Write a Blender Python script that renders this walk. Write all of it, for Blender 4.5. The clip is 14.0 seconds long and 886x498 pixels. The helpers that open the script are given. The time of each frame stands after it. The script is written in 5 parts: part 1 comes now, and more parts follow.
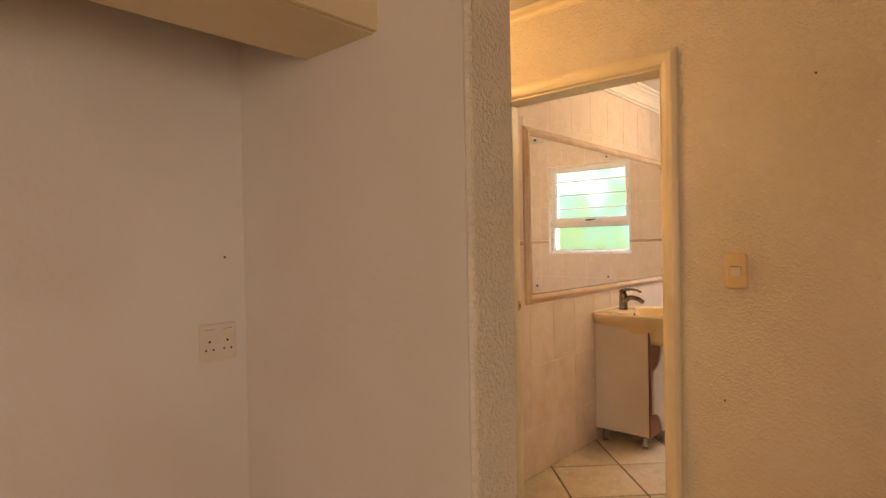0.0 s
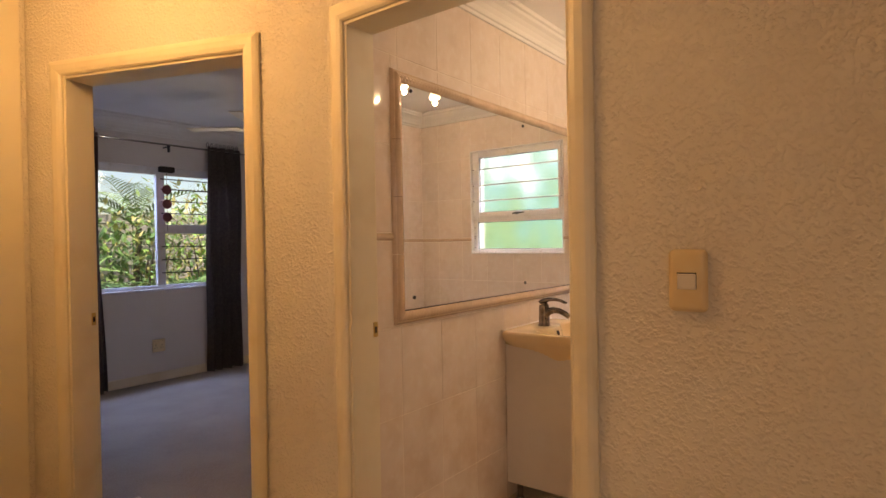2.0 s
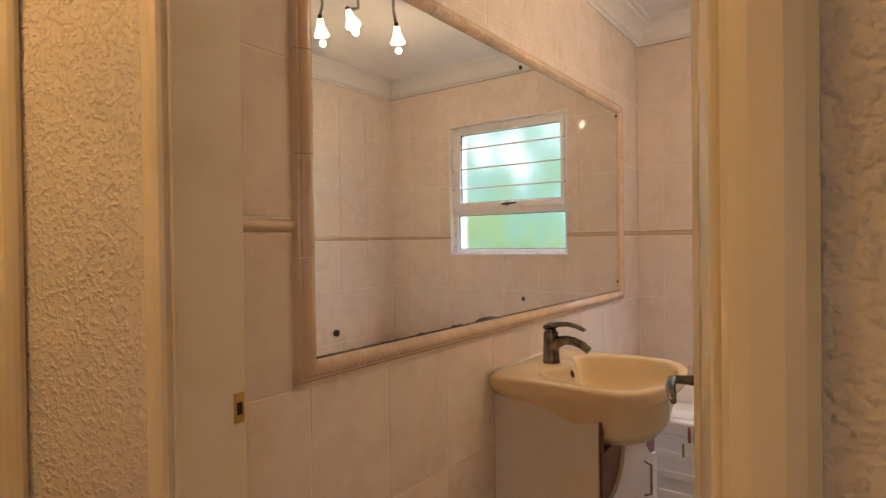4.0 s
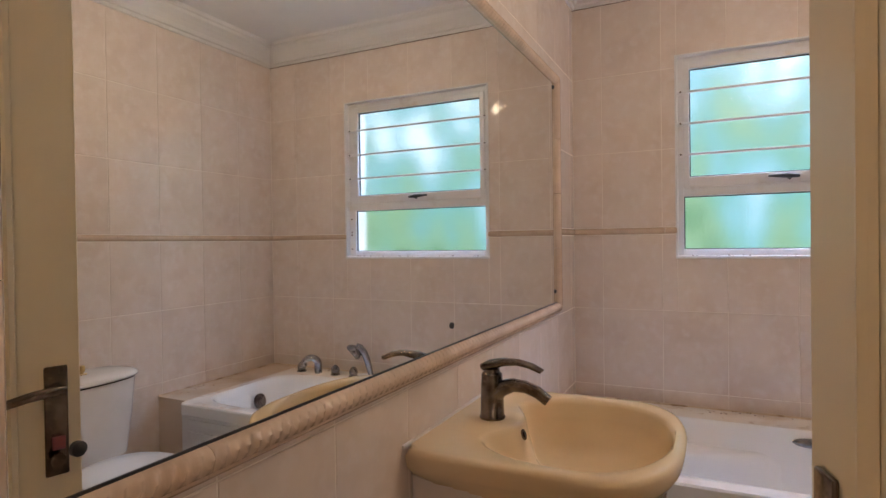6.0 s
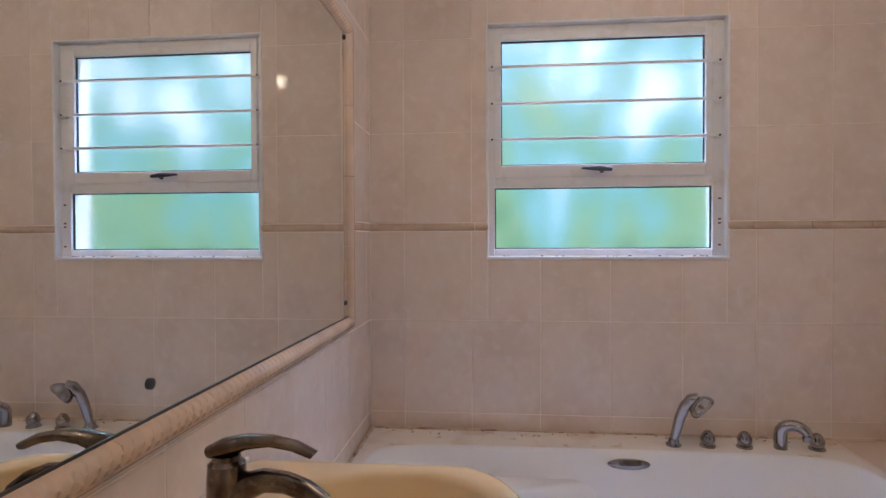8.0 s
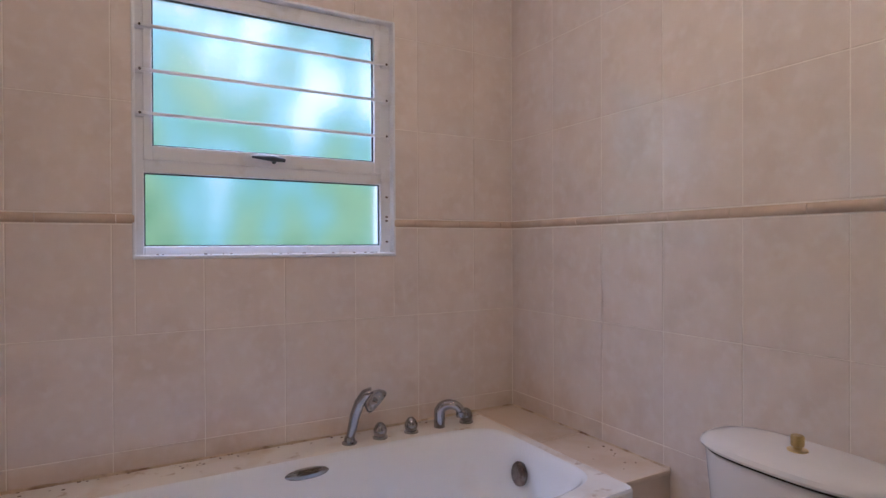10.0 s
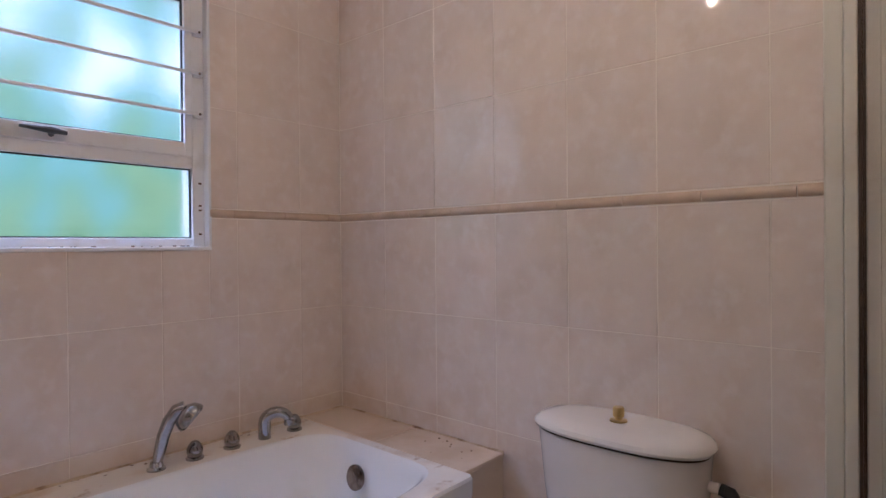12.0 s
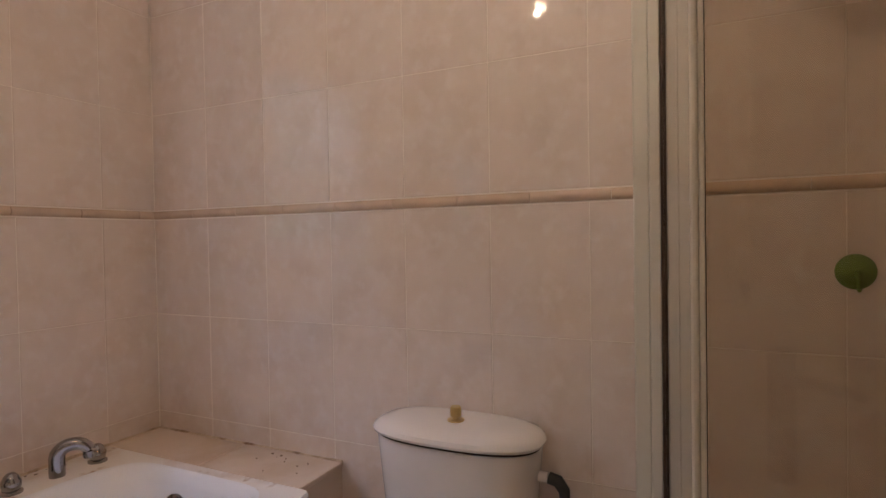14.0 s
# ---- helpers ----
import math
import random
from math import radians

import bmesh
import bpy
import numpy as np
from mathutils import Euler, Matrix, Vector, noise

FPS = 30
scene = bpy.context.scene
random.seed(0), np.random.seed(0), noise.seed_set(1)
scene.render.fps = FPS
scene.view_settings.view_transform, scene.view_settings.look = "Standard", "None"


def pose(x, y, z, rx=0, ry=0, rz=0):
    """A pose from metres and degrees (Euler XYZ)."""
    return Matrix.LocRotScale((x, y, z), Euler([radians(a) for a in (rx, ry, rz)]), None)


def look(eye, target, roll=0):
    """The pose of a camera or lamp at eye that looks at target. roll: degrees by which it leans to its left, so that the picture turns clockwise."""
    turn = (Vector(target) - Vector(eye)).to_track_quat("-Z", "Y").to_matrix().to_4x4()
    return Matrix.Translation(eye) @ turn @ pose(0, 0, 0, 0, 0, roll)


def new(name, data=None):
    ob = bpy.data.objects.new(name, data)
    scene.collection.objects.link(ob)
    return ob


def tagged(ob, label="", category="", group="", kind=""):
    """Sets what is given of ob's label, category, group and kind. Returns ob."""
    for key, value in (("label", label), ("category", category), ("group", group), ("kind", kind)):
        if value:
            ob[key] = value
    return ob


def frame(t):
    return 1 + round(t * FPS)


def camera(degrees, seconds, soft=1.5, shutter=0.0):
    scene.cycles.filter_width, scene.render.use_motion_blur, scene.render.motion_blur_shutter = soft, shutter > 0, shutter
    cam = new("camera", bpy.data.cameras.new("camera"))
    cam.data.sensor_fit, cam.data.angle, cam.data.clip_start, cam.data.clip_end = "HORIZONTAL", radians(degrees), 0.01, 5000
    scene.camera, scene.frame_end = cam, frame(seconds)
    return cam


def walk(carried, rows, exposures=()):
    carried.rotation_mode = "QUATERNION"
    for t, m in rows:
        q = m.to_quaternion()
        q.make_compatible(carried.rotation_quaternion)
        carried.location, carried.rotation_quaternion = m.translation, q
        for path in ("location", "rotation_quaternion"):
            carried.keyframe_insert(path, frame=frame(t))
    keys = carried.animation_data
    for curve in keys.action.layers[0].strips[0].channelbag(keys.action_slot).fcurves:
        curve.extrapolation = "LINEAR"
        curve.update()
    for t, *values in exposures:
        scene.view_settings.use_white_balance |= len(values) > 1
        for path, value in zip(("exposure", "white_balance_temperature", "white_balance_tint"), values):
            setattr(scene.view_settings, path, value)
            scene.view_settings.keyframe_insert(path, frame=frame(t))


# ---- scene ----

# ---- camera and walk ----
cam = camera(76.41, 14.0)
PATH = [
    (0, (1.330, 0.448, 1.329), (-0.002, 1.940, 1.309), -1.06),
    (0.5, (1.272, 0.655, 1.319), (-0.012, 2.188, 1.295), -1.14),
    (1, (1.192, 0.922, 1.315), (-0.056, 2.484, 1.294), -1.07),
    (1.5, (1.135, 1.204, 1.302), (-0.091, 2.784, 1.283), -1.05),
    (2, (1.063, 1.477, 1.294), (-0.155, 3.063, 1.274), -1.00),
    (2.5, (0.950, 1.716, 1.291), (-0.266, 3.304, 1.270), -0.90),
    (3, (0.815, 1.953, 1.281), (-0.397, 3.544, 1.258), -0.79),
    (5.5, (0.243, 2.698, 1.281), (-0.747, 4.436, 1.263), -0.95),
    (6, (0.174, 2.850, 1.282), (-0.694, 4.651, 1.260), -0.78),
    (6.5, (0.115, 2.993, 1.280), (-0.600, 4.861, 1.261), -0.47),
    (7, (0.105, 3.157, 1.274), (-0.475, 5.071, 1.251), -0.39),
    (7.5, (0.096, 3.287, 1.272), (-0.363, 5.234, 1.248), -0.37),
    (8, (0.059, 3.383, 1.271), (-0.128, 5.375, 1.242), -0.23),
    (8.5, (0.036, 3.428, 1.265), (0.106, 5.427, 1.239), -0.17),
    (9, (0.014, 3.460, 1.261), (0.467, 5.407, 1.238), -0.17),
    (11.5, (0.004, 3.663, 1.206), (1.378, 5.117, 1.199), -0.46),
    (12, (-0.002, 3.669, 1.207), (1.496, 4.994, 1.196), -0.48),
    (12.5, (0.003, 3.669, 1.214), (1.592, 4.884, 1.199), -0.52),
    (13, (0.018, 3.668, 1.219), (1.690, 4.764, 1.200), -0.63),
    (13.5, (0.042, 3.672, 1.220), (1.781, 4.659, 1.194), -0.76),
    (14, (0.062, 3.687, 1.222), (1.863, 4.554, 1.186), -0.96),
]
EXPOSURE = [
    (0.0, 0.66, 8000, 16), (1.0, 0.52, 7900, 16), (2.0, 0.32, 7600, 18), (3.0, 0.28, 7300, 17), (5.5, -0.14, 5850, 14), (7.5, -0.20, 5350, 14), (9.0, -0.39, 5250, 18), (11.5, -0.34, 5100, 18), (12.7, -0.53, 5480, 18), (14.0, -0.47, 5950, 19),
]
walk(cam, [(t, look(eye, target, roll)) for t, eye, target, roll in PATH], EXPOSURE)

# ---- plan, metres ----
WX, NY, EX = -0.420, 5.505, 1.444          # bathroom tile faces: west, north, east
HY, SY = 2.778, 2.900                      # door wall: hall face, bathroom face
CEIL = 2.47
DADO = 1.322
D0, D1, DH = -0.322, 0.460, 2.026           # bathroom doorway
WIN = (0.030, 0.893, 1.209, 2.078)         # bathroom window in the tile face
PITCH, ROW = 0.2565, 0.352
BEDX, BEDN, BEDS = -4.50, 6.30, 0.9        # bedroom walls
CORNER = -0.422
DIAG = Matrix.Translation((CORNER, HY, 0)) @ Matrix.Rotation(math.atan2(-0.3503, -0.9366), 4, "Z")
DEND, DR, DL, BH = 1.384, 0.338, 1.177, 1.985   # along the slanted wall: its end, doorway and height

# ---- world and light ----
world = bpy.data.worlds.new("sky")
scene.world = world
world.use_nodes = True
wn = world.node_tree.nodes
sky = wn.new("ShaderNodeTexSky")
sky.sky_type, sky.sun_disc = "NISHITA", False
sky.sun_elevation, sky.sun_rotation = radians(65), radians(116)
world.node_tree.links.new(sky.outputs[0], wn["Background"].inputs[0])
wn["Background"].inputs[1].default_value = 0.15


def lamp(name, kind, power, colour, m, size=0.05, spread=None, blend=0.5):
    data = bpy.data.lights.new(name, kind)
    data.energy, data.color = power, colour
    if kind == "SUN":
        data.angle = size
    elif kind == "AREA":
        data.shape, data.size, data.size_y = "RECTANGLE", size[0], size[1]
    else:
        data.shadow_soft_size = size
    if kind == "SPOT":
        data.spot_size, data.spot_blend = radians(spread), blend
    ob = new(name, data)
    ob.matrix_world = m
    return ob


lamp("sun", "SUN", 5.0, (1.0, 0.95, 0.86), look((-2, 2, 12), (-7, 4.5, 0)), radians(0.5))
WARM = (1.0, 0.70, 0.36)
lamp("hall_bulb", "POINT", 13, (1.0, 0.58, 0.20), pose(-0.76, 1.93, 2.26), 0.06)
SPOTS = [((0.645, 4.125, 2.254), (0.85, 4.5, 0.9)), ((0.475, 4.165, 2.276), (0.05, 4.35, 0.9)), ((0.386, 4.370, 2.232), (0.75, 5.0, 0.8))]
for p, q in SPOTS:
    lamp("spot_bulb", "POINT", 4.6, (1.0, 0.75, 0.47), look(p, q) @ pose(0, 0, -0.024), 0.012)
lamp("fan_bulb", "POINT", 4, (1.0, 0.92, 0.82), pose(-2.9, 4.25, 2.04), 0.06)
lamp("bedroom_daylight", "AREA", 56, (0.36, 0.52, 1.0), look((-4.98, 3.9, 2.32), (-3.0, 4.0, 0.2)), (2.3, 0.4))
lamp("window_daylight", "AREA", 72, (0.68, 0.77, 1.0), look((0.46, NY + 0.62, 2.62), (0.40, 4.55, 0.45)), (1.0, 0.5))
# added warm fill behind the start; no fixture stands there
lamp("room_fill_warm", "AREA", 16, (1.0, 0.70, 0.42), look((2.2, -1.58, 1.5), (0.6, 1.4, 1.2)), (1.5, 1.2))
# added neutral fill for the alcove, in front of a closed side wall
room = lamp("room_fill_neutral", "AREA", 4.0, (0.92, 0.93, 0.95), look((3.14, -0.7, 1.55), (-0.1, 1.2, 1.1)), (1.4, 1.2))
room.data.spread = radians(80)


# ---- materials ----
def mat(name, colour, rough=0.6, metal=0.0, spec=0.5, vary=None, bump=None, rand=0.0, coat=0.0):
    """vary: (other colour, scale, low, high) noise mix; bump: list of (scale, strength, distance)."""
    m = bpy.data.materials.new(name)
    m.use_nodes = True
    n, l = m.node_tree.nodes, m.node_tree.links
    b = n["Principled BSDF"]
    b.inputs["Roughness"].default_value = rough
    b.inputs["Metallic"].default_value = metal
    b.inputs["Specular IOR Level"].default_value = spec
    b.inputs["Coat Weight"].default_value = coat
    b.inputs["Base Color"].default_value = (*colour, 1)
    geo = n.new("ShaderNodeNewGeometry")
    out = None
    if vary:
        mixes = vary if isinstance(vary, list) else [vary]
        prev = n.new("ShaderNodeRGB")
        prev.outputs[0].default_value = (*colour, 1)
        out = prev.outputs[0]
        for other, scale, lo, hi in mixes:
            tex = n.new("ShaderNodeTexNoise")
            tex.inputs["Scale"].default_value, tex.inputs["Detail"].default_value = scale, 5
            l.new(geo.outputs["Position"], tex.inputs["Vector"])
            ramp = n.new("ShaderNodeMapRange")
            ramp.inputs["From Min"].default_value, ramp.inputs["From Max"].default_value = lo, hi
            l.new(tex.outputs["Fac"], ramp.inputs["Value"])
            mix = n.new("ShaderNodeMix")
            mix.data_type = "RGBA"
            l.new(ramp.outputs[0], mix.inputs["Factor"])
            l.new(out, mix.inputs["A"])
            mix.inputs["B"].default_value = (*other, 1)
            out = mix.outputs["Result"]
    if rand:
        info = n.new("ShaderNodeObjectInfo")
        ramp = n.new("ShaderNodeMapRange")
        ramp.inputs["To Min"].default_value, ramp.inputs["To Max"].default_value = 1 - rand, 1 + rand
        l.new(info.outputs["Random"], ramp.inputs["Value"])
        hsv = n.new("ShaderNodeHueSaturation")
        if out:
            l.new(out, hsv.inputs["Color"])
        else:
            hsv.inputs["Color"].default_value = (*colour, 1)
        l.new(ramp.outputs[0], hsv.inputs["Value"])
        out = hsv.outputs[0]
    if out:
        l.new(out, b.inputs["Base Color"])
    last = None
    for scale, strength, dist, *step in bump or ():
        tex = n.new("ShaderNodeTexNoise")
        tex.inputs["Scale"].default_value, tex.inputs["Detail"].default_value = scale, 3
        l.new(geo.outputs["Position"], tex.inputs["Vector"])
        bp = n.new("ShaderNodeBump")
        bp.inputs["Strength"].default_value, bp.inputs["Distance"].default_value = strength, dist
        height = tex.outputs["Fac"]
        if step:
            tex.inputs["Detail"].default_value = 1.5
            cut = n.new("ShaderNodeMapRange")
            cut.interpolation_type = "SMOOTHSTEP"
            cut.inputs["From Min"].default_value, cut.inputs["From Max"].default_value = step[0], step[1]
            l.new(height, cut.inputs["Value"])
            height = cut.outputs[0]
        l.new(height, bp.inputs["Height"])
        if last:
            l.new(last.outputs[0], bp.inputs["Normal"])
        last = bp
    if last:
        l.new(last.outputs[0], b.inputs["Normal"])
    return m


def glow(name, colour, strength):
    m = mat(name, colour, 0.4)
    b = m.node_tree.nodes["Principled BSDF"]
    b.inputs["Emission Color"].default_value = (*colour, 1)
    b.inputs["Emission Strength"].default_value = strength
    return m


def glass(name, colour, rough, ior=1.45):
    m = mat(name, colour, rough)
    b = m.node_tree.nodes["Principled BSDF"]
    b.inputs["Transmission Weight"].default_value = 1.0
    b.inputs["IOR"].default_value = ior
    return m


PLASTER = mat("textured_plaster", (0.78, 0.72, 0.64), 0.75, vary=[((0.70, 0.62, 0.53), 1.7, 0.45, 0.75)], bump=[(96, 0.62, 0.0056, 0.42, 0.74), (220, 0.12, 0.0015)])
SMOOTH = mat("smooth_plaster", (0.76, 0.72, 0.70), 0.8, vary=[((0.70, 0.64, 0.60), 1.5, 0.45, 0.75)], bump=[(45, 0.25, 0.006), (150, 0.2, 0.002)])
CEILING = mat("ceiling_paint", (0.80, 0.78, 0.76), 0.85, vary=[((0.74, 0.71, 0.68), 2.0, 0.45, 0.7)], bump=[(90, 0.1, 0.002)])
TRIM = mat("door_trim_paint", (0.80, 0.72, 0.58), 0.38, vary=[((0.72, 0.62, 0.46), 6, 0.5, 0.75)], bump=[(30, 0.06, 0.002)])
DOORP = mat("door_paint", (0.80, 0.73, 0.60), 0.35, vary=[((0.74, 0.66, 0.52), 3, 0.5, 0.75)], bump=[(25, 0.05, 0.002)])
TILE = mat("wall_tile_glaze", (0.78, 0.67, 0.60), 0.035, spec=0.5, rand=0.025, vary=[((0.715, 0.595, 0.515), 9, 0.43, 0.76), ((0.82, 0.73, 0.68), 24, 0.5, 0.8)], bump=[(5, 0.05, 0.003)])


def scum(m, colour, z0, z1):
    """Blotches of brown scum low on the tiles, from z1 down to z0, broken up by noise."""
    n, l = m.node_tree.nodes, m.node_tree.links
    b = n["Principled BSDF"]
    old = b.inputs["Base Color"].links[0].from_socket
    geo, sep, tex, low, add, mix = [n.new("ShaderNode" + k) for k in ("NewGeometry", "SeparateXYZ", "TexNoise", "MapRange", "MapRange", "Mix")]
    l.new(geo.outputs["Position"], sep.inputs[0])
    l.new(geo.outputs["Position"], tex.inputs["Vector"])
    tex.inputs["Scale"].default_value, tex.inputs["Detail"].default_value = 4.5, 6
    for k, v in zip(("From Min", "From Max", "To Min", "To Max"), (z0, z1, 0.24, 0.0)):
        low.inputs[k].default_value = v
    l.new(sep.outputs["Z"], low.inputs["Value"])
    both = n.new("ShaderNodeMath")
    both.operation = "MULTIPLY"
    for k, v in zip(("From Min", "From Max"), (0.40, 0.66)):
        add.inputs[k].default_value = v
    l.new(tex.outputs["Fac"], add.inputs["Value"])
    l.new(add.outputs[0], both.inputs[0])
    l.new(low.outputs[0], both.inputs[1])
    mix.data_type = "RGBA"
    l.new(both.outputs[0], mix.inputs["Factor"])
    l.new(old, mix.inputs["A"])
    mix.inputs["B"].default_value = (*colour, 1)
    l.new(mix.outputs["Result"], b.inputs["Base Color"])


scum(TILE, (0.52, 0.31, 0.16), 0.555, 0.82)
GROUT = mat("grout", (0.87, 0.785, 0.70), 0.7, vary=[((0.78, 0.66, 0.54), 3, 0.6, 0.85)], bump=[(200, 0.2, 0.002)])
LISTEL = mat("border_tile_glaze", (0.67, 0.51, 0.385), 0.14, rand=0.05, vary=[((0.58, 0.42, 0.31), 14, 0.42, 0.75)], bump=[(12, 0.06, 0.003)])
FTILE = mat("floor_tile_glaze", (0.66, 0.56, 0.43), 0.28, rand=0.05, vary=[((0.55, 0.44, 0.32), 8, 0.42, 0.72), ((0.72, 0.64, 0.52), 30, 0.5, 0.75)], bump=[(20, 0.08, 0.003)])
FGROUT = mat("floor_grout", (0.16, 0.10, 0.06), 0.9, vary=[((0.10, 0.07, 0.05), 20, 0.4, 0.7)])
CARPET = mat("carpet", (0.38, 0.33, 0.29), 0.98, spec=0.1, vary=[((0.30, 0.26, 0.23), 3, 0.4, 0.7), ((0.44, 0.39, 0.35), 180, 0.4, 0.7)], bump=[(320, 0.6, 0.006)])
WHITE_AL = mat("white_aluminium", (0.80, 0.79, 0.80), 0.32, vary=[((0.66, 0.62, 0.58), 14, 0.55, 0.8)])
PROFILE = mat("shower_profile", (0.74, 0.70, 0.62), 0.35, vary=[((0.62, 0.55, 0.45), 6, 0.5, 0.8)])
SEAL = mat("black_seal", (0.02, 0.015, 0.012), 0.6)
CHROME = mat("chrome", (0.40, 0.39, 0.39), 0.10, 1.0, vary=[((0.26, 0.24, 0.23), 22, 0.45, 0.75)])
NICKEL = mat("brushed_nickel", (0.25, 0.215, 0.19), 0.2, 1.0, vary=[((0.11, 0.085, 0.07), 26, 0.42, 0.66), ((0.40, 0.34, 0.28), 70, 0.6, 0.75)], bump=[(60, 0.15, 0.001)])
BLACKM = mat("black_metal", (0.03, 0.03, 0.035), 0.4)
BASIN = mat("cream_ceramic", (0.80, 0.62, 0.39), 0.06, vary=[((0.76, 0.55, 0.31), 5, 0.45, 0.75)])
ACRYL = mat("white_bath_acrylic", (0.87, 0.86, 0.87), 0.10, vary=[((0.78, 0.73, 0.70), 4, 0.6, 0.85)])
DECK = mat("bath_deck", (0.74, 0.60, 0.48), 0.22, vary=[((0.62, 0.46, 0.32), 5, 0.5, 0.78)], bump=[(30, 0.06, 0.002)])
RIMM = mat("stained_bath_rim", (0.85, 0.79, 0.74), 0.14, vary=[((0.66, 0.50, 0.37), 7, 0.52, 0.80), ((0.46, 0.30, 0.19), 26, 0.62, 0.80)])
BROWNSEAL = mat("brown_rubber_seal", (0.05, 0.028, 0.017), 0.6, vary=[((0.08, 0.045, 0.025), 30, 0.4, 0.7)])
CERAM = mat("white_ceramic", (0.81, 0.75, 0.71), 0.07, vary=[((0.72, 0.66, 0.60), 4, 0.5, 0.8)])
LAMINATE = mat("white_laminate", (0.74, 0.68, 0.66), 0.4, vary=[((0.66, 0.59, 0.55), 3, 0.45, 0.75)])
WOOD = mat("dark_red_wood", (0.16, 0.05, 0.03), 0.35, vary=[((0.08, 0.03, 0.02), 12, 0.4, 0.7)])
CABINET = mat("cream_cabinet", (0.70, 0.57, 0.38), 0.45, vary=[((0.62, 0.49, 0.31), 4, 0.45, 0.75)])
PLATE = mat("cream_plastic", (0.76, 0.60, 0.37), 0.38, vary=[((0.73, 0.54, 0.30), 20, 0.4, 0.75)])
SOCKET = mat("white_plastic", (0.74, 0.67, 0.60), 0.4, vary=[((0.68, 0.60, 0.52), 15, 0.45, 0.75)])
DARK = mat("dark_hole", (0.03, 0.02, 0.015), 0.8)
CURTAIN = mat("grey_brown_curtain", (0.13, 0.105, 0.100), 0.80, spec=0.2, vary=[((0.17, 0.14, 0.13), 40, 0.4, 0.7)], bump=[(400, 0.3, 0.002)])
BRASS = mat("brass", (0.66, 0.48, 0.20), 0.3, 1.0)
MIRROR = mat("mirror_silver", (0.86, 0.87, 0.84), 0.004, 1.0)
FROST = glass("frosted_glass", (0.93, 0.98, 0.96), 0.26)
CLEAR = glass("clear_glass", (0.97, 0.99, 0.98), 0.0)
SHGLASS = glass("shower_glass", (0.77, 0.71, 0.61), 0.0)
GREEN = mat("green_plastic", (0.16, 0.26, 0.03), 0.45, vary=[((0.10, 0.18, 0.02), 30, 0.4, 0.7)])
RUBBER = mat("black_hose", (0.03, 0.03, 0.03), 0.5)
BULB = glow("lit_bulb", (1.0, 0.80, 0.50), 60)
SHADE = glow("lit_frosted_shade", (1.0, 0.86, 0.62), 1.8)
BOWL = glow("lit_glass_bowl", (1.0, 0.90, 0.74), 3.0)
SOIL = mat("garden_soil", (0.10, 0.07, 0.05), 0.95, vary=[((0.16, 0.12, 0.08), 4, 0.4, 0.7)], bump=[(30, 0.5, 0.02)])
LEAF = [mat("leaf_green", (0.22, 0.40, 0.08), 0.45, rand=0.4, vary=[((0.34, 0.50, 0.14), 5, 0.4, 0.7)]),
        mat("leaf_dark", (0.16, 0.30, 0.10), 0.45, rand=0.4, vary=[((0.18, 0.32, 0.11), 5, 0.4, 0.7)]),
        mat("leaf_yellow", (0.66, 0.58, 0.24), 0.5, rand=0.3, vary=[((0.30, 0.30, 0.06), 5, 0.4, 0.7)])]
BARK = mat("bark", (0.14, 0.10, 0.07), 0.9, bump=[(40, 0.6, 0.01)])
STONE = mat("garden_wall_stone", (0.55, 0.50, 0.44), 0.85, vary=[((0.40, 0.36, 0.31), 6, 0.4, 0.7)], bump=[(25, 0.4, 0.01)])
SCUM = mat("stained_sealant", (0.62, 0.48, 0.34), 0.6, vary=[((0.22, 0.12, 0.06), 14, 0.5, 0.68)], bump=[(60, 0.4, 0.003)])
STAIN = mat("rust_dirt", (0.12, 0.06, 0.03), 0.8)
RED = mat("dull_red", (0.26, 0.08, 0.10), 0.5)


# ---- mesh helpers ----
def add_box(bm, lo, hi, bevel=0.0, seg=2, m=None):
    r = bmesh.ops.create_cube(bm, size=1.0)
    vs = r["verts"]
    for v in vs:
        v.co = Vector((lo[i] + (v.co[i] + 0.5) * (hi[i] - lo[i]) for i in range(3)))
    if bevel:
        es = list({e for v in vs for e in v.link_edges})
        rr = bmesh.ops.bevel(bm, geom=es, offset=bevel, segments=seg, affect="EDGES", profile=0.5)
        vs = list({v for f in rr["faces"] for v in f.verts} | {v for v in vs if v.is_valid})
    if m:
        bmesh.ops.transform(bm, matrix=m, verts=vs)
    return bm


def add_tube(bm, pts, radii, seg=14, cap=True):
    """A round tube through the points, with a radius at each."""
    pts = [Vector(p) for p in pts]
    if not isinstance(radii, (list, tuple)):
        radii = [radii] * len(pts)
    rings, up = [], None
    for i, p in enumerate(pts):
        d = (pts[min(i + 1, len(pts) - 1)] - pts[max(i - 1, 0)]).normalized()
        if up is None:
            up = Vector((0, 0, 1)) if abs(d.z) < 0.9 else Vector((1, 0, 0))
        a = d.cross(up).normalized()
        up = a.cross(d).normalized()
        rings.append([bm.verts.new(p + radii[i] * (math.cos(t) * a + math.sin(t) * up)) for t in [2 * math.pi * k / seg for k in range(seg)]])
    for r0, r1 in zip(rings, rings[1:]):
        for k in range(seg):
            bm.faces.new((r0[k], r0[(k + 1) % seg], r1[(k + 1) % seg], r1[k]))
    if cap:
        bm.faces.new(rings[0][::-1])
        bm.faces.new(rings[-1])
    return bm


